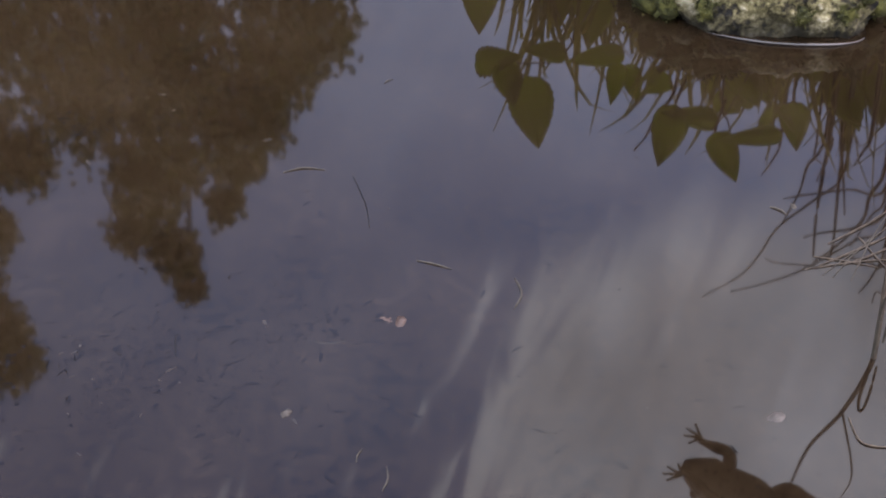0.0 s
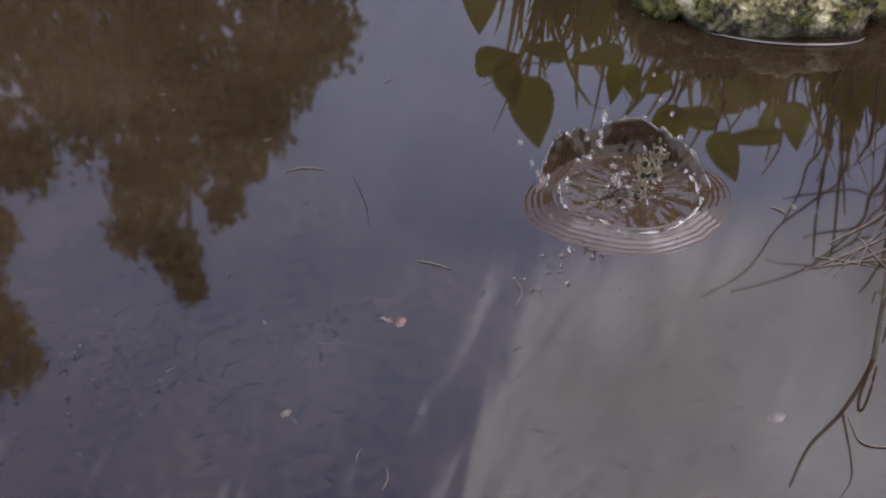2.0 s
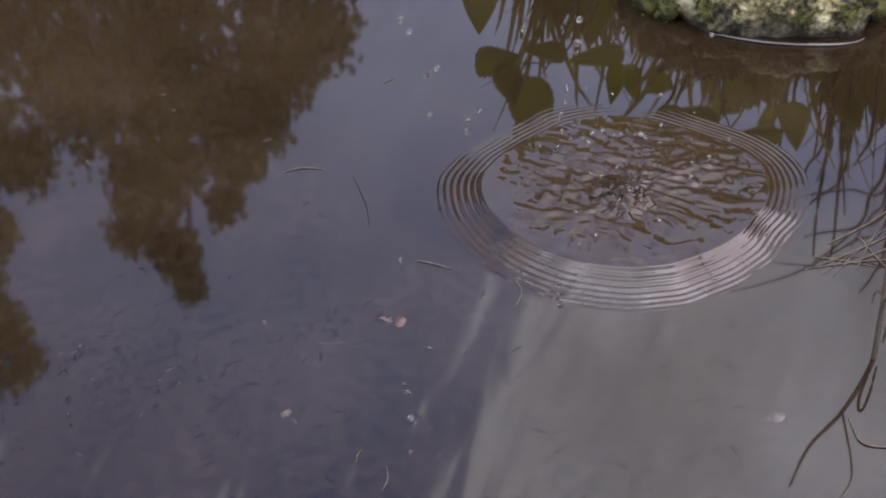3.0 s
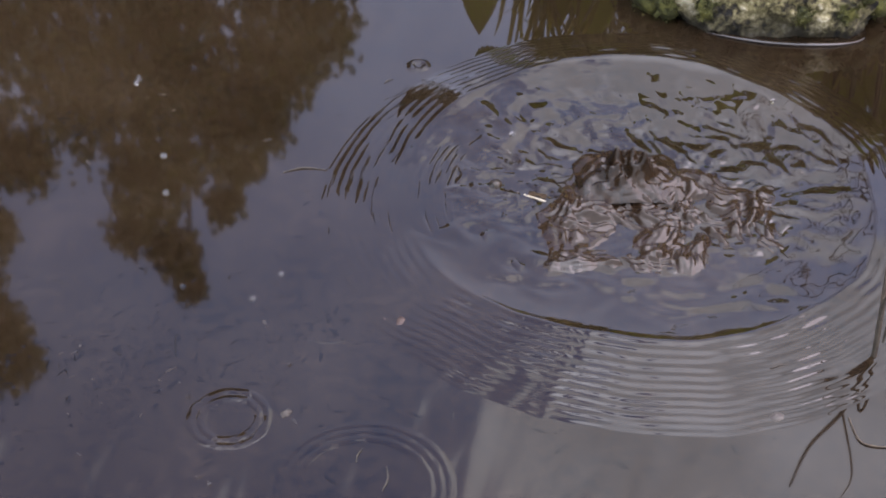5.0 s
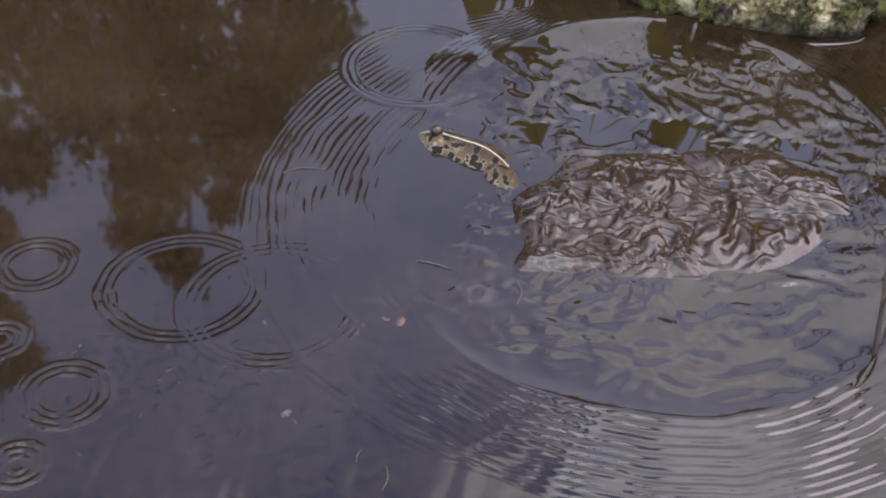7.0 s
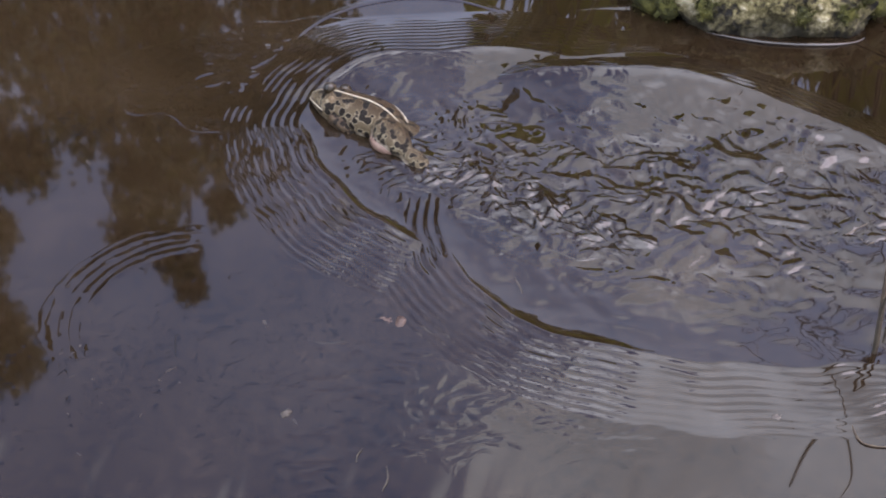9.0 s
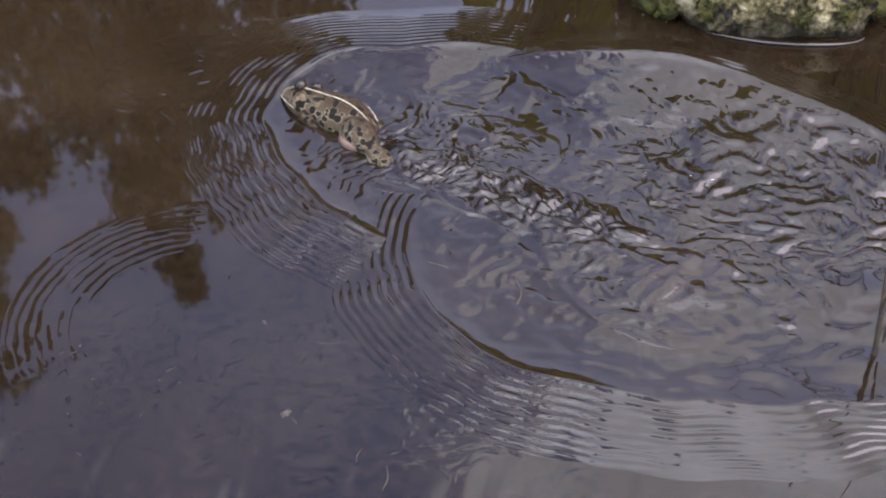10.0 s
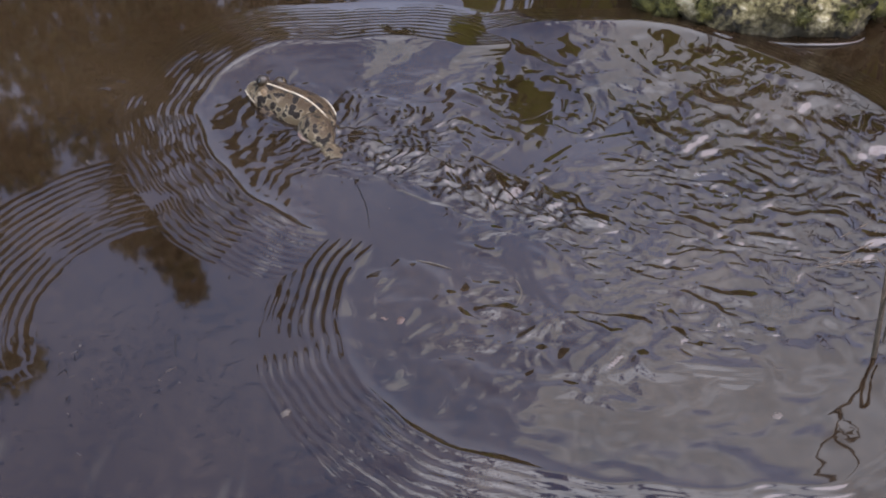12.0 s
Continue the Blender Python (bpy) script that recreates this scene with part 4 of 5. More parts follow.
# ---------------------------------------------------------------- the frog
def frog_skin(name, belly, size, tone=((0.28, 0.235, 0.16, 1), (0.098, 0.073, 0.042, 1))):
    m = material(name, (0.2, 0.17, 0.1), 0.38, 1.38)
    n, l = m.node_tree.nodes, m.node_tree.links
    p = n["Principled BSDF"]
    tc = n.new("ShaderNodeTexCoord").outputs["Object"]
    warp = n.new("ShaderNodeTexNoise")
    warp.inputs["Scale"].default_value = 160.0
    wa = n.new("ShaderNodeMixRGB")
    wa.blend_type, wa.inputs[0].default_value = "ADD", 0.006
    l.new(tc, warp.inputs["Vector"]), l.new(tc, wa.inputs[1]), l.new(warp.outputs["Color"], wa.inputs[2])
    vo = n.new("ShaderNodeTexVoronoi")
    vo.inputs["Scale"].default_value, vo.inputs["Randomness"].default_value = size, 0.8
    l.new(wa.outputs[0], vo.inputs["Vector"])
    ramp = n.new("ShaderNodeValToRGB")
    e = ramp.color_ramp.elements
    p.inputs["Specular IOR Level"].default_value = 0.3
    e[0].position, e[0].color = 0.44, (0.008, 0.005, 0.003, 1)
    e[1].position, e[1].color = 0.49, tone[0]
    k = e.new(0.57)
    k.color = tone[1]
    l.new(vo.outputs["Distance"], ramp.inputs[0])
    fine = n.new("ShaderNodeTexNoise")
    fine.inputs["Scale"].default_value, fine.inputs["Detail"].default_value = 700.0, 3
    mul = n.new("ShaderNodeMixRGB")
    mul.blend_type, mul.inputs[0].default_value = "OVERLAY", 0.6
    l.new(ramp.outputs[0], mul.inputs[1]), l.new(fine.outputs["Fac"], mul.inputs[2])
    # browner along the back
    sep = n.new("ShaderNodeSeparateXYZ")
    l.new(tc, sep.inputs[0])
    high, back = n.new("ShaderNodeMapRange"), n.new("ShaderNodeMixRGB")
    high.inputs["From Min"].default_value, high.inputs["From Max"].default_value = 0.001, 0.010
    back.blend_type, back.inputs[2].default_value = "MULTIPLY", (0.40, 0.33, 0.26, 1)
    l.new(sep.outputs["Z"], high.inputs["Value"]), l.new(high.outputs[0], back.inputs[0]), l.new(mul.outputs[0], back.inputs[1])
    # the belly is plain cream
    mr = n.new("ShaderNodeMapRange")
    mr.inputs["From Min"].default_value, mr.inputs["From Max"].default_value = belly - 0.002, belly
    rag = n.new("ShaderNodeMath")
    rag.operation, rag.inputs[1].default_value = "MULTIPLY_ADD", 0.014
    off = n.new("ShaderNodeMath")
    off.operation, off.inputs[1].default_value = "SUBTRACT", 0.007
    l.new(warp.outputs["Fac"], rag.inputs[0]), l.new(sep.outputs["Z"], rag.inputs[2]), l.new(rag.outputs[0], off.inputs[0])
    l.new(off.outputs[0], mr.inputs["Value"])
    mixb = n.new("ShaderNodeMixRGB")
    spots, pale = n.new("ShaderNodeMapRange"), n.new("ShaderNodeMixRGB")
    spots.inputs["From Min"].default_value, spots.inputs["From Max"].default_value = 0.27, 0.34
    pale.inputs[1].default_value, pale.inputs[2].default_value = (0.03, 0.022, 0.015, 1), (0.30, 0.26, 0.205, 1)
    l.new(vo.outputs["Distance"], spots.inputs["Value"]), l.new(spots.outputs[0], pale.inputs[0]), l.new(pale.outputs[0], mixb.inputs[1])
    l.new(mr.outputs[0], mixb.inputs[0]), l.new(back.outputs[0], mixb.inputs[2])
    l.new(mixb.outputs[0], p.inputs["Base Color"])
    bp = n.new("ShaderNodeBump")
    bp.inputs["Strength"].default_value, bp.inputs["Distance"].default_value = 0.6, 0.0008
    l.new(fine.outputs["Fac"], bp.inputs["Height"]), l.new(bp.outputs[0], p.inputs["Normal"])
    return m


SKIN = frog_skin("frog_skin", -0.0085, 165.0)
LEG_SKIN = frog_skin("frog_leg_skin", -0.0022, 200.0, ((0.25, 0.215, 0.145, 1), (0.095, 0.072, 0.043, 1)))
ARM_SKIN = frog_skin("frog_arm_skin", -0.06, 210.0, ((0.11, 0.078, 0.05, 1), (0.06, 0.04, 0.023, 1)))
CREAM = mottled("frog_fold", [(0.20, 0.165, 0.11), (0.38, 0.33, 0.24), (0.5, 0.45, 0.34)], 300.0, 0.4, bump=0.2, depth=0.0004)
FLESH = mottled("frog_thigh", [(0.17, 0.10, 0.08), (0.20, 0.13, 0.10), (0.22, 0.165, 0.13)], 150.0, 0.4, bump=0.2, depth=0.0004)
EYE_GOLD = mottled("frog_iris", [(0.008, 0.005, 0.002), (0.03, 0.019, 0.007)], 900.0, 0.3, bump=0.0)
BLACK = material("frog_pupil", (0.006, 0.005, 0.004), 0.08)
DRUM = mottled("frog_eardrum", [(0.12, 0.08, 0.045), (0.2, 0.14, 0.08)], 400.0, 0.4, bump=0.2, depth=0.0003)

# half width, half height and middle height of the body along its length, snout first
BODY = [(0.0450, 0.0011, 0.0009, -0.0012), (0.0435, 0.0047, 0.0033, -0.0010), (0.0385, 0.0088, 0.0064, -0.0003), (0.0310, 0.0133, 0.0095, 0.0004), (0.0215, 0.0172, 0.0123, 0.0006), (0.0120, 0.0169, 0.0136, 0.0004),
        (0.0000, 0.0183, 0.0147, 0.0006), (-0.0130, 0.0194, 0.0154, 0.0012), (-0.0250, 0.0169, 0.0141, 0.0012), (-0.0360, 0.0118, 0.0108, 0.0002), (-0.0430, 0.0062, 0.0066, -0.0012), (-0.0455, 0.0014, 0.0015, -0.0018)]

BODY = [(x * 0.90, w * 0.92, h * 1.06, z - 0.0014 * min(1, h / 0.012)) for x, w, h, z in BODY]   # a stout body


def body_at(u, a):
    """A point of the body's skin: u along it (0 snout, 1 rump), a round it from its left side over the back."""
    x, w, h, zc = spline(BODY, 201)[int(round(u * 200))]
    c, s = math.cos(a), math.sin(a)
    fold = 1 + 0.05 * math.exp(-((abs(math.sin(a)) - 0.72) / 0.1) ** 2) * (1 if s > 0 else 0)
    flat = 0.94 if s < 0 else 1.0
    return Vector((x, math.copysign(abs(c) ** 0.85, c) * w * fold, zc + math.copysign(abs(s) ** 0.9, s) * h * fold * flat))


def frog_body():
    nu, nv = 56, 40
    line = [body_at(i / (nu - 1), 2 * math.pi * j / nv) for i in range(nu) for j in range(nv)]
    faces = sheet_faces(nu, nv, wrap_v=True)
    faces.append(tuple(range(nv)))
    faces.append(tuple(reversed(range((nu - 1) * nv, nu * nv))))
    return line, faces


def limb(name, pts, mat, parent, flat=1.0, label="", extra=(), seg=12, n=22):
    groups = [tube(pts, seg, n, flat)] + list(extra)
    v, f = join(groups)
    return solid(name, v, f, mat, parent, label)


def build_frog():
    frog = tagged(new("frog"), "spotted brown leopard frog with pale back folds", "frog")
    v, f = frog_body()
    solid("body", v, f, SKIN, frog, "tan skin with dark round spots and cream belly")
    for sd in (1, -1):
        # back fold: a raised cream ridge from behind the eye to the hip
        a = 0.30 * math.pi
        pts = []
        for u in np.linspace(0.03, 0.92, 18):
            ang = a if sd > 0 else math.pi - a
            if u < 0.3:
                ang += sd * (0.3 - u) * 0.5
            p = body_at(u, ang)
            pts.append((*p, 0.00075 * math.sin(math.pi * min(1, (u + 0.05) * 1.02)) ** 0.5 + 0.00025))
        v, f = tube(pts, 8, 50, 0.6)
        solid("back_fold", v, f, CREAM, frog, "pale cream ridge along the back")
        # upper lip stripe
        pts = []
        for u in np.linspace(0.04, 0.36, 12):
            p = body_at(u, -0.10 * math.pi if sd > 0 else 1.10 * math.pi)
            pts.append((*p, 0.0008))
        v, f = tube(pts, 6, 26, 0.6)
        solid("lip_stripe", v, f, CREAM, frog, "pale stripe along the upper lip")
        # eye with its pupil and lid
        bm = bmesh.new()
        bmesh.ops.create_uvsphere(bm, u_segments=20, v_segments=14, radius=0.0046)
        me = bpy.data.meshes.new("eye")
        bm.to_mesh(me), bm.free()
        me.materials.append(EYE_GOLD)
        me.polygons.foreach_set("use_smooth", [True] * len(me.polygons))
        eye = new("eye", me)
        eye.parent, eye.location = frog, (0.0230, sd * 0.0102, 0.0100)
        eye["label"] = "golden bulging eye"
        v, f = tube([(0.0006, sd * 0.0041, 0.0004, 0.0005), (0.0006, sd * 0.0045, 0.0004, 0.0021), (0.0006, sd * 0.0048, 0.0005, 0.0004)], 14, 7, 1.0, (1, 0, 0))
        solid("pupil", v, f, BLACK, eye)
        v, f = tube([(-0.004, sd * 0.0, 0.0012, 0.0008), (-0.001, sd * -0.001, 0.0034, 0.0019), (0.0035, sd * 0.0, 0.0016, 0.0008)], 10, 14, 0.6)
        solid("eyelid", v, f, SKIN, eye)
        v, f = tube([(0.0156, sd * 0.0142, 0.0042, 0.0005), (0.0156, sd * 0.0154, 0.0043, 0.0028), (0.0156, sd * 0.0158, 0.0043, 0.0004)], 16, 8, 1.0, (1, 0, 0))
        solid("eardrum", v, f, DRUM, frog, "round brown eardrum")
        # dark nostril
        v, f = tube([(0.0360, sd * 0.0028, 0.0034, 0.0004), (0.0360, sd * 0.0031, 0.0042, 0.0007), (0.0360, sd * 0.0032, 0.0046, 0.0002)], 8, 5)
        solid("nostril", v, f, BLACK, frog)
        # front leg, hanging down and forward, with four fingers
        fingers = []
        for k, (fx, fy) in enumerate([(0.009, 0.008), (0.014, 0.003), (0.013, -0.003), (0.006, -0.0075)]):
            fingers.append(tube([(0.010, sd * 0.004, -0.0315, 0.0013), (0.010 + fx * 0.6, sd * (0.004 + fy * 0.6), -0.0328, 0.0009), (0.010 + fx, sd * (0.004 + fy), -0.0335, 0.0007)], 7, 8))
        leg = limb("front_leg", [(0, 0, 0.001, 0.0052), (-0.003, sd * 0.004, -0.008, 0.0050), (-0.004, sd * 0.006, -0.0155, 0.0039), (0.000, sd * 0.004, -0.022, 0.0042), (0.006, sd * 0.002, -0.029, 0.0027), (0.0105, sd * 0.002, -0.032, 0.0022)],
                   ARM_SKIN, frog, extra=fingers)
        leg.location = (0.0105, sd * 0.0125, -0.0075)
        # hind leg in three pieces, each along its own x
        limb("thigh", [(-0.006, 0, 0, 0.0070), (0.004, 0, 0, 0.0122), (0.013, 0, 0, 0.0126), (0.022, 0, 0, 0.0096), (0.029, 0, 0, 0.0060), (0.033, 0, 0, 0.0036)], LEG_SKIN, frog, 0.9)
        th = [o for o in frog.children if o.name.startswith("thigh")][-1]
        inner = limb("thigh_underside", [(0.000, sd * -0.003, -0.0060, 0.0048), (0.008, sd * -0.0045, -0.0068, 0.0074), (0.016, sd * -0.0045, -0.0060, 0.0066), (0.024, sd * -0.002, -0.0032, 0.0038)], FLESH, th, 0.72, "bare pinkish underside of the thigh")
        limb("shank", [(-0.003, 0, 0, 0.0046), (0.004, 0, 0.0004, 0.0080), (0.011, 0, 0.0004, 0.0082), (0.020, 0, 0, 0.0052), (0.029, 0, 0, 0.0034)], LEG_SKIN, frog, 0.9)
        toes, web = [], []
        tips = [(0.024, 0.007), (0.029, 0.0045), (0.033, 0.0), (0.028, -0.0042), (0.022, -0.0065)]
        for tx, ty in tips:
            toes.append(tube([(0.012, ty * 0.1, 0, 0.0019), ((tx + 0.012) / 2, ty * 0.6, 0.0004, 0.0014), (tx, ty, 0, 0.0009)], 7, 9))
        limb("foot", [(-0.002, 0, 0, 0.0032), (0.006, 0, 0, 0.0030), (0.012, 0, 0, 0.0027), (0.015, 0, 0, 0.0014)], LEG_SKIN, frog, 0.8, extra=toes)
        ft = [o for o in frog.children if o.name.startswith("foot")][-1]
        wv = [(0.012, 0, 0.0003), (0.012, 0, -0.0003)]
        wf = []
        for k in range(5):
            tx, ty = tips[k]
            wv += [(0.012 + (tx - 0.012) * 0.8, ty * 0.85, 0.0003), (0.012 + (tx - 0.012) * 0.8, ty * 0.85, -0.0003)]
        for k in range(4):
            p, q = 2 + 2 * k, 4 + 2 * k
            wf += [(0, p, q), (1, q + 1, p + 1), (p, p + 1, q + 1, q)]
        solid("web", wv, wf, LEG_SKIN, ft)
    return frog


frog = build_frog()
frog.scale = (1.06, 1.06, 1.06)


def kids(ob, stem):
    return [o for o in ob.children if o.name.split(".")[0] == stem]


# ---------------------------------------------------------------- splash water: rings, hollows, chop, crown, drops
LIE = -0.004          # how deep a wave rests before it comes up


def clock(table, r):
    """When a front that grows as the table says (seconds, radius) gets to r."""
    for (t0, r0), (t1, r1) in zip(table, table[1:]):
        if r <= r1:
            return t0 + (t1 - t0) * max(0.0, (r - r0)) / (r1 - r0)
    return table[-1][0] + (r - table[-1][1]) / 0.03


def bob(ob, x, y, up, hold, down, height, lift=0.35, turn=0.0, low=LIE, drift=(0, 0), swing=0.25, tilt=0.0):
    """Rows for a wave that comes up, rocks up and down and goes under again."""
    rows = [(0.0, pose(x, y, low, 0, 0, 0))]
    up = max(up, 0.2)
    if up > 0.15:
        rows.append((up, pose(x, y, low, 0, 0, 0)))
    t = up + lift
    k = 0
    while t < min(hold, 11.95):
        s = (t - up) / max(0.1, down - up)
        z = height * (1 - 0.45 * s) * (1 - swing * (k % 2))
        rows.append((t, pose(x + drift[0] * (t - up), y + drift[1] * (t - up), z, 0, tilt * max(0.0, min(1.0, (t - 7.0) / 1.5)), turn * (t - up))))
        t += 0.45
        k += 1
    if down < 11.9:
        rows.append((max(down, rows[-1][0] + 0.1), pose(x + drift[0] * (down - up), y + drift[1] * (down - up), low, 0, 0, turn * (down - up))))
        rows.append((12.0, pose(x + drift[0] * (down - up), y + drift[1] * (down - up), low, 0, 0, turn * (down - up))))
    else:
        rows.append((12.0, pose(x + drift[0] * (12 - up), y + drift[1] * (12 - up), height * 0.5, 0, tilt, turn * (12 - up))))
    good = [rows[0]]
    for r in rows[1:]:
        if r[0] > good[-1][0] + 0.05:
            good.append(r)
    walk(ob, good)


FRONT = [(1.55, 0.02), (2.0, 0.05), (2.5, 0.078), (3.0, 0.105), (5.0, 0.215), (6.0, 0.25), (7.0, 0.27), (9.0, 0.30)]
TAIL = [(1.9, 0.02), (2.5, 0.06), (3.0, 0.078), (5.0, 0.122), (7.0, 0.175), (8.6, 0.26), (10.0, 0.40), (12.0, 0.47)]

MAIN_RINGS = []
r = 0.05
while r < 0.31:
    lam = (0.0060 if r > 0.13 else 0.0042) + 0.0014 * rough(r * 60, 0.5)
    MAIN_RINGS.append((ring(r, lam, 0.00016 * max(0.14, min(1.0, 1.3 - 3.8 * r)), r * 31, even=1.5, broken=0.9), r, lam))
    r += lam * 0.93

# rings of single drops: place, landing time, reach, force
DROPS = [(-0.122, -0.154, 4.05, 0.027, 1.0), (-0.165, -0.038, 5.00, 0.078, 1.1), (-0.106, -0.054, 4.90, 0.075, 1.0), (-0.019, 0.226, 4.75, 0.110, 1.6), (-0.115, -0.080, 5.30, 0.020, 0.8), (-0.136, -0.126, 5.42, 0.030, 0.8), (-0.263, -0.017, 6.05, 0.055, 1.1), (-0.221, -0.134, 5.95, 0.055, 1.0), (-0.236, -0.189, 6.35, 0.045, 1.0), (-0.269, -0.087, 6.30, 0.040, 1.0), (-0.044, -0.207, 3.30, 0.070, 0.4), (0.186, -0.005, 2.10, 0.030, 1.0), (0.177, 0.106, 8.75, 0.012, 1.0), (0.206, 0.044, 8.60, 0.018, 1.0), (0.241, -0.036, 8.20, 0.035, 1.0), (0.217, -0.008, 5.90, 0.025, 1.0)]
DROP_RINGS = []
for x, y, t0, reach, force in DROPS:
    rr = 0.006
    while rr < reach:
        DROP_RINGS.append((ring(rr, 0.0056, 0.00018 * force * (1 - 0.7 * min(1.0, rr / 0.10)), rr * 77 + x * 10, wobble=0.0, mess=0.35, even=0.8, broken=0.35), x, y, t0, rr, reach))
        rr += 0.0053

# the drops' rings run together into one train of arcs that crosses the open water
ARC_MIDDLE = (-0.155, -0.066)
ARCS = []
r = 0.066
while r < 0.19:
    ARCS.append((ring(r, 0.0068, 0.00012 * (1.2 - 3 * r), r * 53, arc=(1.5 + 1.2 * r, 3.7), wobble=0.03, mess=0.6, even=1.2, broken=0.8), r))
    r += 0.0066
# the hollow of the dive, as it widens
HOLLOW_A = dish(0.052, 0.050, 0.0075, 1.0, 0.16, 262, waves=7, lam=0.0040, ripple=0.00034, scales=(0.004, 0.014), spokes=0.0006)
HOLLOW_B = dish(0.070, 0.066, 0.0090, 1.6, 0.18, 266, waves=8, lam=0.0042, ripple=0.00040, scales=(0.004, 0.016), spokes=0.0008)
HOLLOW_C = dish(0.094, 0.090, 0.0098, 2.3, 0.22, 268, waves=9, lam=0.0044, ripple=0.00042, scales=(0.004, 0.018), spokes=0.0008)


# the first great ring: a near and a far crest that run apart
RING_NEAR = swell([(0, 0.160), (45, 0.168), (90, 0.17), (180, 0.165), (225, 0.172), (270, 0.176), (315, 0.172)],
                  [(0, 0.6), (40, 0.0), (150, 0.0), (195, 0.1), (225, 0.4), (255, 1.0), (300, 0.95), (330, 0.75)], 0.0058, 2.0, 0.14, waves=14, lean=1.3, ripple=0.00021,
                  fringe=[(0, 0.35), (40, 0.0), (150, 0.0), (200, 0.3), (230, 0.9), (280, 1.0), (315, 0.6)])
RING_FAR = swell([(0, 0.165), (45, 0.172), (90, 0.176), (135, 0.176), (180, 0.168), (270, 0.165)],
                 [(10, 0.25), (35, 0.4), (75, 1.1), (105, 1.2), (130, 0.6), (152, 0.15), (185, 0.0), (330, 0.0)], 0.0105, 3.0, 0.25, waves=9, lean=0.4, calm=0.3, scales=(0.004, 0.018), power=1.3, lip=0.12,
                 fringe=[(10, 0.25), (35, 0.4), (75, 1.1), (105, 1.0), (130, 0.5), (152, 0.25), (185, 0.0), (330, 0.0)])
# the swells that the swimming frog pushes before it and leaves behind
WAKE_NEAR = swell([(0, 0.20), (45, 0.15), (90, 0.13), (150, 0.140), (176, 0.143), (205, 0.145), (240, 0.144), (262, 0.143), (279, 0.152), (300, 0.174), (314, 0.202), (335, 0.22)],
                  [(0, 0.3), (40, 0.0), (152, 0.0), (174, 0.15), (215, 0.3), (250, 0.85), (275, 1.0), (300, 1.0), (330, 0.75)], 0.0070, 4.0, 0.16, waves=11, lean=0.9, ripple=0.00064, lip=0.36, calm=0.15,
                  fringe=[(0, 0.2), (40, 0.0), (142, 0.0), (160, 0.45), (200, 0.85), (245, 0.9), (268, 0.15), (330, 0.08)])
WAKE_FAR = swell([(0, 0.22), (15, 0.2), (45, 0.178), (90, 0.180), (130, 0.21), (160, 0.20), (270, 0.16)],
                 [(15, 0.4), (45, 0.8), (85, 1.3), (100, 1.2), (130, 0.0), (335, 0.0)], 0.0105, 5.0, 0.20, waves=7, lean=1.2, calm=0.6, scales=(0.006, 0.022), power=1.3, lip=0.12)
INNER = swell([(0, 0.145), (60, 0.115), (90, 0.108), (150, 0.122), (190, 0.130), (225, 0.137), (270, 0.130), (315, 0.14)],
              [(0, 0.1), (30, 0.15), (110, 0.15), (160, 0.1), (200, 0.25), (225, 0.45), (245, 0.4), (285, 0.2), (330, 0.2)], 0.0048, 7.0, 0.33, waves=4, lean=2.2, lip=0.3, ripple=0.0003, scales=(0.004, 0.015), calm=0.7)
BOW = swell([(0, 0.16), (30, 0.22), (54, 0.137), (94, 0.114), (123, 0.127), (140, 0.128), (165, 0.118), (187, 0.107), (213, 0.101), (239, 0.108), (262, 0.12), (300, 0.11)],
            [(22, 0.0), (54, 1.0), (90, 1.7), (125, 1.6), (155, 0.3), (240, 0.3), (272, 0.0)], 0.0074, 6.0, 0.11, lean=2.3, scales=(0.005, 0.015), calm=0.7, waves=12, power=1.5, lip=0.36, ripple=0.00062,
            fringe=[(22, 0.0), (54, 0.2), (110, 0.35), (150, 0.75), (180, 1.0), (245, 1.0), (274, 0.0)])
CHOP = [churn(0.050, 0.040, 0.6, 1.0, lams=(0.005, 0.016), peak=0.008, mat=THROWN, rag=(0.5, 45)), churn(0.090, 0.072, 0.85, 2.0, lams=(0.0045, 0.019), mat=STIRRED, rag=(0.6, 24), edge=0.6, mound=0.0003), churn(0.124, 0.074, 0.85, 3.0, lams=(0.0045, 0.019), mat=STIRRED, rag=(0.35, 25), edge=0.42, mound=0.0012), churn(0.16, 0.10, 0.19, 4.0, lams=(0.005, 0.022), lean=1.2, rag=(0.4, 14)), churn(0.095, 0.055, 0.36, 5.0, lams=(0.005, 0.020)),
        churn(0.036, 0.030, 0.3, 6.0, n=110, peak=0.022, lams=(0.004, 0.012), mat=THROWN, rag=(0.55, 70)), churn(0.24, 0.10, 0.08, 7.0, lams=(0.006, 0.018), lean=1.5),
        churn(0.125, 0.034, 0.45, 9.0, lams=(0.005, 0.016), lean=0.6, rag=(0.4, 40)), churn(0.20, 0.115, 0.16, 10.0, lams=(0.006, 0.024), lean=1.25, rag=(0.5, 11)),
        churn(0.22, 0.085, 0.055, 11.0, lams=(0.005, 0.014), lean=1.4, rag=(0.5, 11))]


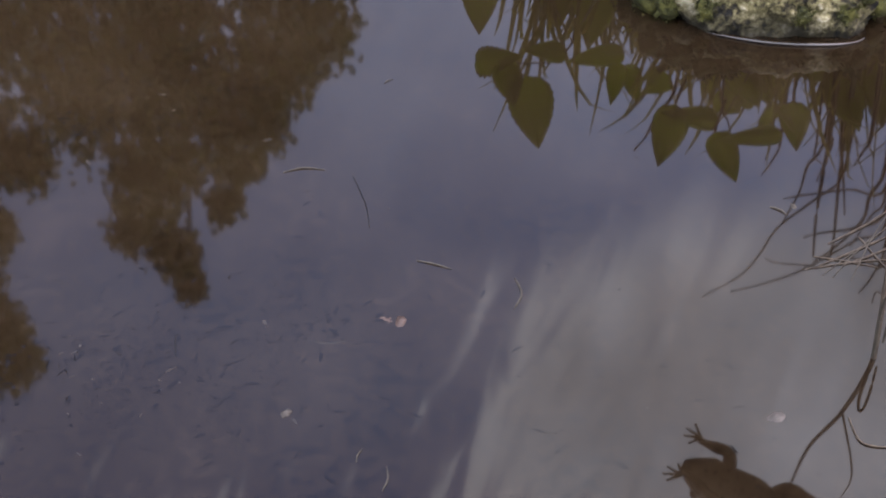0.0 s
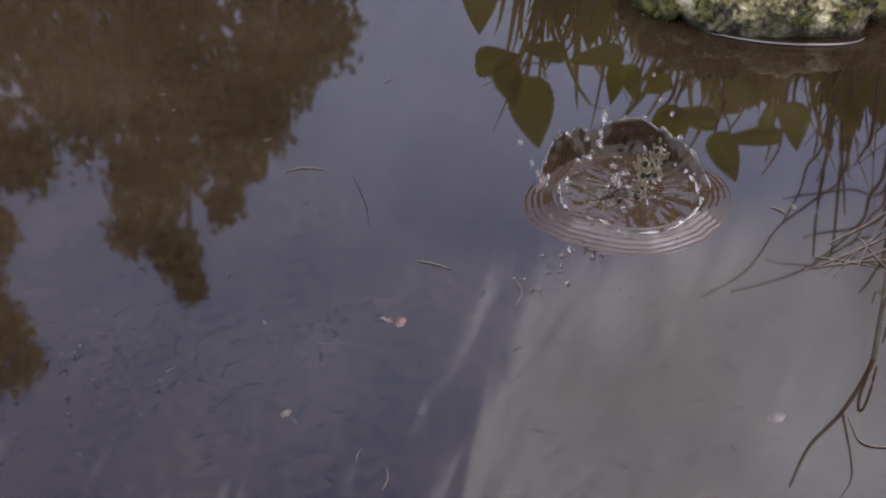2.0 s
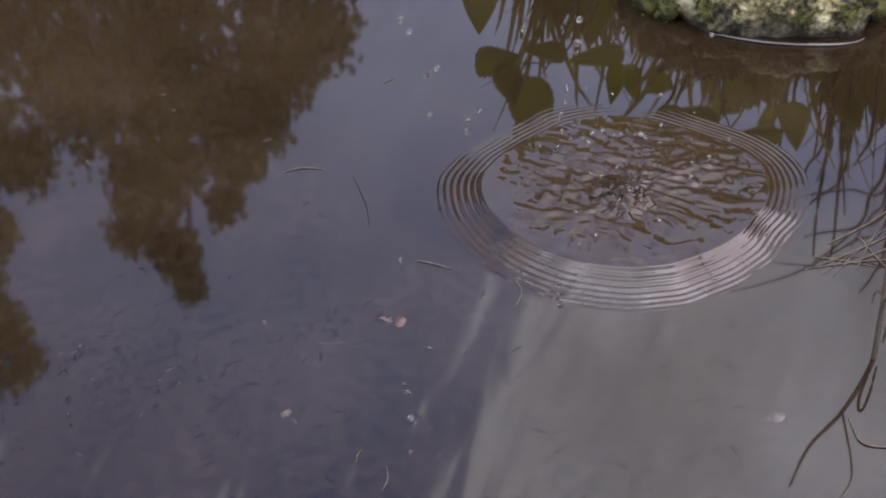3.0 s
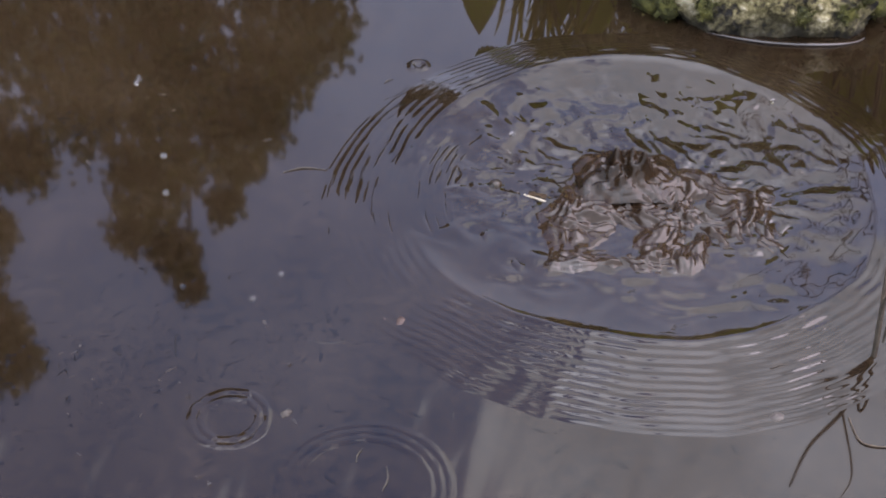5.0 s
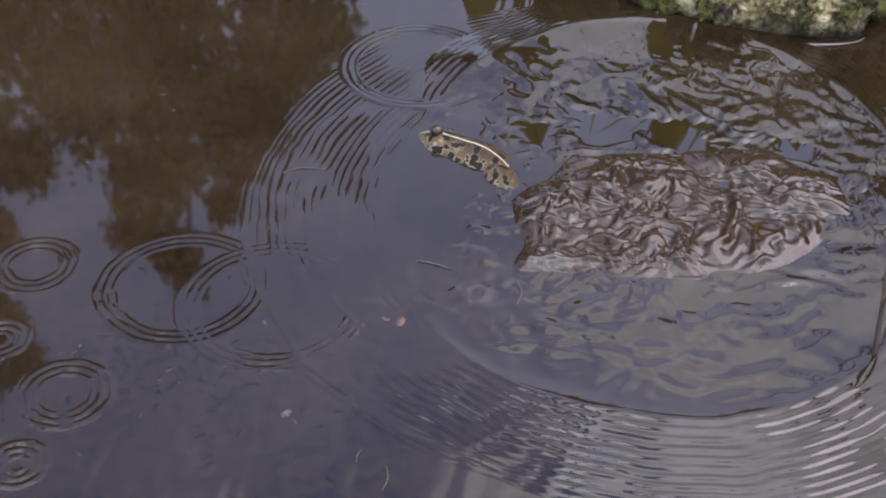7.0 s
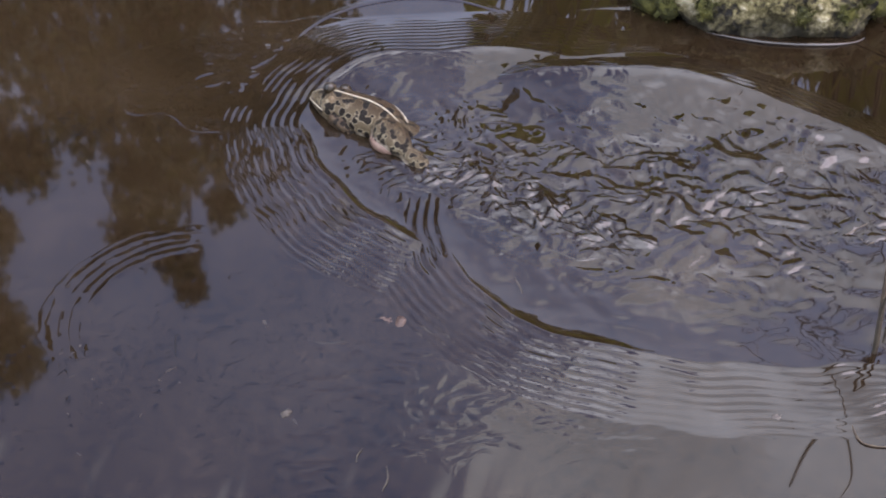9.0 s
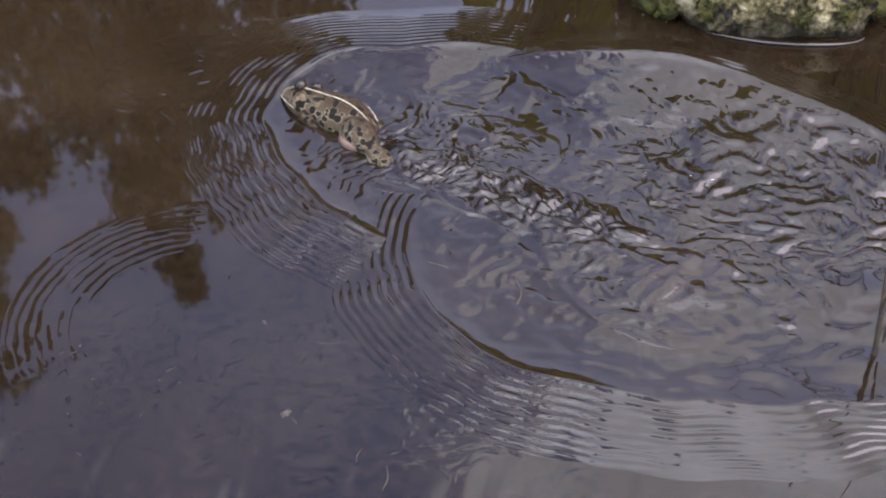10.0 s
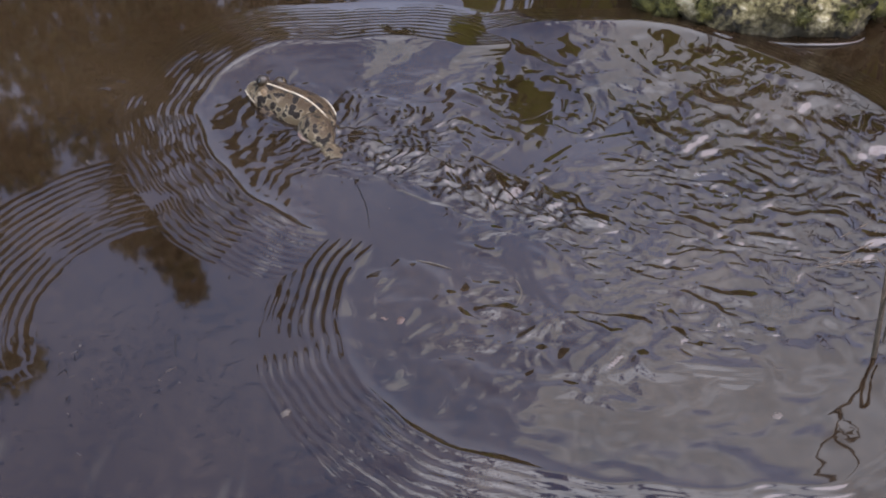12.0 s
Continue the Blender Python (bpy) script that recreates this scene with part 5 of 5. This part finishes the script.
def crown_piece(seed, span, height):
    """A thread of thrown-up water: an uneven rim in a loop, with beads, and strands down to the surface."""
    rng = random.Random(seed)
    n = 15
    top = []
    for i in range(n):
        a = (i / (n - 1) - 0.5) * span
        h = height * (math.sin(math.pi * i / (n - 1)) ** 0.6) * max(0.3, 0.85 + 0.8 * rough(i * 0.3, seed))
        rad = 0.05 + 0.35 * h + 0.003 * rough(i * 0.35, 2.0, seed)
        top.append((math.cos(a) * rad - 0.05, math.sin(a) * rad, h - 0.001, 0.0005 + 0.0009 * abs(rough(i * 0.9, seed + 1))))
    groups = [tube(top, 8, 60)]
    for i in (3, 6, 9, 11):
        x, y, z, r = top[i]
        bm = bmesh.new()
        bmesh.ops.create_icosphere(bm, subdivisions=2, radius=rng.uniform(0.0009, 0.0017))
        groups.append(([v.co + Vector((x, y, z + 0.0004)) for v in bm.verts], [tuple(v.index for v in f.verts) for f in bm.faces]))
        bm.free()
        if rng.random() < 0.5:
            q = rng.uniform(0.002, 0.008)
            groups.append(tube([(x, y, z, 0.0007), (x + 0.2 * q, y + rng.uniform(-.3, .3) * q, z + 0.6 * q, 0.0004), (x + 0.3 * q, y, z + q, 0.0009), (x + 0.3 * q, y, z + q + 0.001, 0.0002)], 7, 12))
    v, f = join(groups)
    return solid("splash_thread", v, f, CLEAR, pond, "thin beaded rim of thrown-up water")


def thrown_sheet(seed):
    """The thin brown sheet that stands up behind the splash, uneven along its top, and the clear beaded rim on it."""
    n, m = 56, 12
    inner, outer, top = [], [], []
    for i in range(n):
        s = i / (n - 1)
        a = radians(-4 + 190 * s)
        h = 0.026 * math.sin(math.pi * (0.04 + 0.92 * s)) ** 1.2 * (1 + 0.5 * rough(s * 6, 1.0, seed) + 0.3 * rough(s * 21, 2.0, seed))
        for j in range(m):
            v = j / (m - 1)
            rad = 0.040 + 0.016 * v ** 0.7 + 0.005 * rough(s * 6, v * 1.3, seed + 3) + 0.0015 * rough(s * 22, v * 3, seed + 5)
            c, d = math.cos(a), math.sin(a)
            inner.append((c * rad * 1.05, d * rad, h * v - 0.004 * (1 - v)))
            outer.append((c * (rad * 1.05 + 0.0016 * (1 - 0.6 * v)), d * (rad + 0.0016 * (1 - 0.6 * v)), h * v - 0.004 * (1 - v)))
        top.append((*inner[-1], 0.0006 + 0.0013 * abs(rough(s * 16, 4.0, seed)) ** 1.3))
    fi = sheet_faces(n, m)
    k = n * m
    faces = list(fi) + [tuple(q + k for q in reversed(f)) for f in fi]
    for i in range(n - 1):
        a, b = i * m + m - 1, (i + 1) * m + m - 1
        faces.append((a, b, b + k, a + k))
    wall = solid("splash_sheet", inner + outer, faces, THROWN, pond, "thin brown sheet of thrown-up water")
    groups = [tube(top, 8, 150)]
    rng = random.Random(8)
    for i in range(2, n - 2, 4):
        x, y, z, r = top[i]
        bm = bmesh.new()
        bmesh.ops.create_icosphere(bm, subdivisions=2, radius=rng.uniform(0.0009, 0.0021))
        groups.append(([q.co + Vector((x, y, z + rng.uniform(0.0, 0.002))) for q in bm.verts], [tuple(q.index for q in f.verts) for f in bm.faces]))
        bm.free()
    v, f = join(groups)
    return wall, solid("splash_thread", v, f, CLEAR, pond, "thin beaded rim of thrown-up water")


SHEET = thrown_sheet(3.0)
CROWN = [(crown_piece(k * 1.7, radians(62), 0.009 * (0.75 + 0.5 * abs(math.sin(k * 2.1)))), k * 2 * math.pi / 8 + 0.2) for k in (0, 4, 5, 6, 7)]


def bead(radius, seed):
    bm = bmesh.new()
    bmesh.ops.create_icosphere(bm, subdivisions=2, radius=radius)
    for v in bm.verts:
        v.co *= 1 + 0.18 * noise.noise(v.co * 900 + Vector((seed, 0, 0)))
        v.co.z *= 1.15
    me = bpy.data.meshes.new("water_drop")
    bm.to_mesh(me), bm.free()
    me.materials.append(CLEAR)
    me.polygons.foreach_set("use_smooth", [True] * len(me.polygons))
    ob = new("water_drop", me)
    return tagged(ob, "clear drop of water thrown up by the splash", "water drop", group="drops of the splash")


G = 0.075             # slowed fall
FLIGHTS = []
drop_rng = random.Random(5)
for x, y, t0, reach, force in DROPS:
    if t0 > 3:
        FLIGHTS.append((bead(0.0011 + min(reach, 0.06) * 0.014, x * 40), 1.62 + 0.1 * drop_rng.random(), t0, x, y))
for k in range(44):
    a = drop_rng.uniform(0, 2 * math.pi) if k % 3 else radians(150) + drop_rng.gauss(0, 0.5)
    air = drop_rng.uniform(0.6, 2.6)
    d = drop_rng.uniform(0.02, 0.055) * air
    FLIGHTS.append((bead(drop_rng.uniform(0.0006, 0.0017), k), 1.5 + 0.35 * drop_rng.random(), 0, SPLASH[0] + math.cos(a) * d, SPLASH[1] + math.sin(a) * d))
    FLIGHTS[-1] = (*FLIGHTS[-1][:2], FLIGHTS[-1][1] + air, *FLIGHTS[-1][3:])


# a string of drops thrown up nearly straight
for k in range(15):
    t0, air = 1.45, 0.9 + 0.2 * k + drop_rng.gauss(0, 0.08)
    FLIGHTS.append((bead(drop_rng.uniform(0.0012, 0.0024), k * 3.3), t0, t0 + air, 0.080 - 0.0022 * k + drop_rng.gauss(0, 0.003), 0.112 + drop_rng.gauss(0, 0.004)))


def bubble(radius):
    """A thin clear dome of air on the water."""
    n, m = 18, 8
    vs = []
    for i in range(n):
        for j in range(m):
            a, b = 2 * math.pi * i / n, math.pi / 2 * j / (m - 1)
            vs.append((radius * math.cos(a) * math.cos(b), radius * math.sin(a) * math.cos(b), radius * 0.8 * math.sin(b)))
    ob = solid("bubble", vs, sheet_faces(n, m, wrap_u=True), CLEAR)
    return tagged(ob, "small clear air bubble on the churned water", "bubble", group="bubbles on the water")


BUBBLES = [(bubble(r), x, y, t) for r, x, y, t in ((0.0032, 0.178, 0.098, 8.5), (0.0034, 0.207, 0.043, 8.6), (0.0022, 0.16, 0.085, 9.3), (0.0024, 0.15, 0.09, 9.5), (0.002, 0.172, 0.075, 9.8), (0.0026, 0.185, 0.07, 9.9), (0.002, 0.14, 0.08, 10.1))]


# ---------------------------------------------------------------- what moves
def toward(p, d, up=(0, 0, 1)):
    """A pose at p whose x points along d."""
    x = Vector(d).normalized()
    y = Vector(up).cross(x).normalized()
    z = x.cross(y)
    m = Matrix((x, y, z)).transposed().to_4x4()
    m.translation = Vector(p)
    return m


# seconds, snout place, nose-down pitch, heading, roll, and how far the hind legs are stretched (0 tucked up, 1 trailing)
FROG = [(0.0, (0.182, 0.021, 0.2295), 11, 152, 23, 0.04), (0.2, (0.169, 0.029, 0.2055), 14, 153, 23, 0.03), (0.4, (0.156, 0.034, 0.1795), 18, 155, 23, 0.02), (0.6, (0.143, 0.045, 0.1495), 23, 156, 23, 0.01), (0.8, (0.127, 0.052, 0.1185), 30, 158, 24, 0.0),
        (1.0, (0.1156, 0.057, 0.083), 38, 160, 24, 0.0), (1.2, (0.103, 0.064, 0.0445), 43, 161, 24, 0.0), (1.4, (0.0925, 0.068, -0.0035), 49, 160, 24, 0.0), (1.5, (0.1, 0.068, -0.0325), 56, 163, 24, 0.0), (1.6, (0.101, 0.068, -0.052), 60, 164, 24, 0.0),
        (1.8, (0.091, 0.07, -0.084), 58, 168, 20, 0.05), (2.05, (0.082, 0.072, -0.105), 50, 165, 20, 0.3), (2.5, (0.066, 0.074, -0.085), 30, 160, 20, 0.5), (3.2, (0.048, 0.076, -0.062), 5, 155, 20, 0.8), (4.2, (0.03, 0.08, -0.022), -10, 152, 20, 0.6),
        (4.8, (0.022, 0.083, -0.0145), -4, 150, 16, 0.3), (5.5, (0.0226, 0.1034, -0.0135), -4, 150, 26, 0.2), (6.0, (0.013, 0.1152, -0.0105), -5, 147, 30, 0.3), (6.5, (-0.0049, 0.1279, -0.009), -4, 146, 34, 0.45), (7.0, (-0.0202, 0.1366, -0.006), -4, 146, 36, 0.6),
        (8.0, (-0.0607, 0.1589, 0.002), -3, 145, 31, 0.9), (9.0, (-0.0978, 0.1777, 0.004), -2, 145, 32, 0.8), (9.5, (-0.1097, 0.1785, 0.003), -2, 145, 32, 0.6), (10.5, (-0.1282, 0.1886, 0.002), -3, 144, 32, 0.3), (11.5, (-0.1412, 0.1901, 0.001), -3, 143, 30, 0.2),
        (12.0, (-0.1479, 0.1956, 0.0), -3, 142, 30, 0.3)]


def frog_rows():
    body, legs = [], {1: [[], [], [], []], -1: [[], [], [], []]}
    for t, snout, pitch, head, roll, out in FROG:
        turn = pose(0, 0, 0, roll, pitch, head)
        body.append((t, Matrix.Translation(Vector(snout) - turn @ Vector((0.0438, 0, -0.001))) @ turn))
        for sd in (1, -1):
            swim = max(0.0, min(1.0, (t - 1.9) / 0.6))
            thigh = Vector((-0.88, sd * 0.30, -0.15)).lerp(Vector((-0.85, sd * 0.45, 0.1)), out)
            shank = Vector((-0.10, sd * -0.25, 0.93)).lerp(Vector((-0.75, sd * -0.25, 0.55)), out)
            thigh = thigh.lerp(Vector((-0.9, sd * (0.5 - 0.25 * out), -0.25)), swim)
            shank = shank.lerp(Vector((-0.85, sd * (0.2 - 0.4 * out), -0.3)), swim)
            foot = Vector((-0.60, sd * -0.05, 0.78)).lerp(Vector((-0.98, sd * 0.1, 0.1 - 0.3 * swim)), max(out * 0.6, swim))
            hip = Vector((-0.027, sd * 0.0085, -0.001))
            knee = hip + thigh.normalized() * 0.031
            ankle = knee + shank.normalized() * 0.028
            legs[sd][0].append((t, toward(hip, thigh)))
            legs[sd][1].append((t, toward(knee, shank, (-0.6, 0, 0.8) if abs(shank.normalized().z) > 0.75 else (0, 0, 1))))
            legs[sd][2].append((t, toward(ankle, foot, (-0.2, sd, 0.1))))
            back = 60 * swim
            legs[sd][3].append((t, pose(0.0105, sd * 0.0125, -0.0075, sd * (-5 - 10 * swim), back + (-34 if t < 1.9 else 0), sd * 4)))
    return body, legs


def motions():
    body, legs = frog_rows()
    walk(frog, body)
    for i, stem in enumerate(("thigh", "shank", "foot", "front_leg")):
        for ob, sd in zip(kids(frog, stem), (1, -1)):
            walk(ob, legs[sd][i])
    for ob, r, lam in MAIN_RINGS:
        up, down = clock(FRONT, r), clock(TAIL, r)
        bob(ob, *SPLASH, up - 0.35, down, down + 0.6, 0.0003, lift=0.7, low=-0.0007, tilt=-0.17)
    for ob, x, y, t0, rr, reach in DROP_RINGS:
        up = t0 + (rr - 0.004) / 0.028
        stay = 0.9
        bob(ob, x, y, up, up + stay, up + stay + 0.5, 0.00024 * (1 - 0.65 * min(1.0, rr / 0.15)) + (0.0005 if reach > 0.1 else 0.0), lift=0.12, swing=0.15)
    for ob, r in ARCS:
        up = 7.6 + (r - 0.066) / 0.026
        bob(ob, *ARC_MIDDLE, up, up + 2.4, up + 3.2, 0.0003, lift=0.5, low=-0.002, swing=0.15)
    bob(HOLLOW_A, SPLASH[0], SPLASH[1] + 0.010, 1.45, 2.4, 2.9, 0.0002, lift=0.4, low=-0.015)
    bob(HOLLOW_B, SPLASH[0] + 0.002, SPLASH[1] + 0.010, 1.95, 2.9, 3.4, 0.0003, lift=0.45, low=-0.016)
    bob(HOLLOW_C, SPLASH[0] + 0.002, SPLASH[1] + 0.012, 2.5, 4.2, 5.2, 0.0003, lift=0.5, low=-0.018)
    for ob in SHEET:
        walk(ob, [(t, pose(0.124, y, z, rx)) for t, y, z, rx in ((0.0, 0.058, -0.05, 0), (1.35, 0.058, -0.05, 0), (1.6, 0.060, -0.020, 0), (1.9, 0.061, -0.006, 0), (2.2, 0.063, 0.0, 0), (2.5, 0.064, 0.0, -3), (2.8, 0.066, -0.007, -8), (3.1, 0.068, -0.018, -12), (3.6, 0.070, -0.05, -12), (12.0, 0.070, -0.05, -12))])
    walk(RING_NEAR, [(0.0, pose(0.135, 0.10, -0.02)), (2.9, pose(0.135, 0.125, -0.018)), (4.2, pose(0.135, 0.108, -0.0020)), (5.0, pose(0.135, 0.081, 0.0002)), (6.0, pose(0.134, 0.034, 0.0002)), (7.0, pose(0.138, 0.016, 0.0)), (7.7, pose(0.139, -0.004, -0.0003)),
                     (8.2, pose(0.140, -0.016, -0.0014)), (8.8, pose(0.141, -0.030, -0.0075)), (9.4, pose(0.142, -0.042, -0.013)), (12.0, pose(0.142, -0.06, -0.02))])
    walk(RING_FAR, [(0.0, pose(0.136, 0.04, -0.02)), (2.9, pose(0.136, 0.025, -0.018)), (4.2, pose(0.136, 0.036, -0.0020)), (5.0, pose(0.138, 0.048, 0.0002)), (6.0, pose(0.146, 0.077, 0.0002)), (7.0, pose(0.156, 0.106, 0.0)),
                    (8.0, pose(0.160, 0.128, -0.0022)), (9.2, pose(0.162, 0.145, -0.012)), (12.0, pose(0.162, 0.16, -0.02))])
    walk(WAKE_NEAR, [(0.0, pose(0.16, 0.07, -0.02)), (6.6, pose(0.172, 0.085, -0.018)), (8.3, pose(0.155, 0.058, -0.0010)), (9.0, pose(0.141, 0.037, 0.0002)), (10.5, pose(0.110, -0.010, 0.0003)), (12.0, pose(0.079, -0.058, 0.0002))])
    walk(WAKE_FAR, [(0.0, pose(0.15, 0.0, -0.02)), (6.8, pose(0.15, -0.01, -0.018)), (8.3, pose(0.145, 0.012, -0.0010)), (9.0, pose(0.142, 0.025, 0.0002)), (10.5, pose(0.140, 0.060, 0.0003)), (12.0, pose(0.138, 0.094, 0.0002))])
    walk(INNER, [(0.0, pose(0.20, 0.03, -0.02)), (7.0, pose(0.20, 0.03, -0.018)), (8.8, pose(0.197, 0.030, -0.0004)), (9.6, pose(0.194, 0.027, 0.0008)), (10.5, pose(0.190, 0.022, 0.0012)), (12.0, pose(0.182, 0.016, 0.0010))])
    walk(BOW, [(0.0, pose(0.06, 0.10, -0.02)), (6.6, pose(0.072, 0.105, -0.018)), (8.3, pose(0.030, 0.116, -0.0008)), (9.0, pose(0.011, 0.121, 0.0003)), (10.5, pose(-0.030, 0.130, 0.0004)), (12.0, pose(-0.068, 0.137, 0.0003))])
    bob(CHOP[0], SPLASH[0] - 0.004, SPLASH[1] - 0.004, 1.6, 4.4, 5.2, 0.0046, lift=0.6, turn=4, low=-0.012)
    bob(CHOP[1], 0.152, 0.034, 3.8, 7.4, 8.6, 0.0008, lift=0.8, turn=-1.5, low=-0.02, drift=(-0.006, 0.001))
    bob(CHOP[2], 0.184, 0.036, 5.2, 7.9, 9.1, 0.0008, lift=0.8, turn=2.0, low=-0.012, drift=(-0.012, 0.003))
    bob(CHOP[3], 0.13, 0.06, 6.8, 9.6, 10.8, 0.0012, lift=1.2, turn=-1.0, low=-0.012, drift=(-0.008, 0.004))
    bob(CHOP[4], 0.04, 0.085, 7.3, 12.0, 13.0, 0.0012, lift=1.0, turn=1.0, low=-0.012, drift=(-0.016, 0.009))
    bob(CHOP[5], 0.128, 0.074, 4.1, 5.7, 6.4, 0.0075, lift=0.7, turn=3, low=-0.03)
    bob(CHOP[8], 0.20, 0.0, 7.2, 12.0, 13.0, 0.0007, lift=1.3, low=-0.008, drift=(-0.004, -0.006))
    bob(CHOP[9], 0.06, -0.125, 7.0, 12.0, 13.0, 0.0004, lift=1.5, low=-0.008, drift=(0.0, -0.006))
    bob(CHOP[6], -0.03, 0.205, 7.4, 12.0, 13.0, 0.0006, lift=1.3, low=-0.008, drift=(-0.008, 0.004))
    walk(CHOP[7], [(0.0, pose(0.06, 0.05, -0.012, 0, 0, -38)), (7.4, pose(0.06, 0.05, -0.012, 0, 0, -38)), (8.7, pose(0.052, 0.05, 0.0016, 0, 0, -36)), (9.6, pose(0.047, 0.054, 0.0020, 0, 0, -35)), (10.6, pose(0.036, 0.06, 0.0015, 0, 0, -34)), (12.0, pose(0.018, 0.07, 0.0012, 0, 0, -33))])
    for ob, a in CROWN:
        rows = [(0.0, pose(*SPLASH, -0.04, 0, 0, math.degrees(a)))]
        for t, rad, z, mid in ((1.32, 0.006, -0.03, 0.0), (1.5, 0.024, -0.001, 0.25), (1.7, 0.031, 0.002, 0.5), (1.95, 0.043, 0.002, 0.9), (2.2, 0.052, 0.001, 1.0), (2.6, 0.060, 0.0, 1.0), (3.0, 0.068, -0.006, 1.0), (3.6, 0.08, -0.034, 1.0)):
            cx, cy = 0.102 + (SPLASH[0] - 0.102) * mid, 0.076 + (SPLASH[1] - 0.076) * mid
            rows.append((t, pose(cx + math.cos(a) * rad, cy + math.sin(a) * rad * 0.9, z, 0, 0, math.degrees(a))))
        rows.append((12.0, rows[-1][1]))
        walk(ob, rows)
    for ob, x, y, t in BUBBLES:
        walk(ob, [(0.0, pose(x, y, -0.012)), (t - 0.4, pose(x, y, -0.012)), (t, pose(x, y, 0.0042)), (12.0, pose(x - 0.004 * (12 - t), y + 0.003 * (12 - t), 0.0040, 0, 0, 20))])
    for ob, t0, t1, x, y in FLIGHTS:
        sx0, sy0 = SPLASH[0] + (x - SPLASH[0]) * 0.12, SPLASH[1] + (y - SPLASH[1]) * 0.12
        air = t1 - t0
        rows = [(0.0, pose(sx0, sy0, -0.01)), (t0 - 0.1, pose(sx0, sy0, -0.01))]
        n = max(4, int(air / 0.3))
        for i in range(n + 1):
            s = i / n
            t = s * air
            z = G / 2 * t * (air - t)
            rows.append((t0 + t, pose(sx0 + (x - sx0) * s, sy0 + (y - sy0) * s, z, 40 * s, 30 * s, 0)))
        rows.append((t1 + 0.15, pose(x, y, -0.01, 40, 30, 0)))
        rows.append((12.0, pose(x, y, -0.01, 40, 30, 0)))
        walk(ob, rows)


motions()
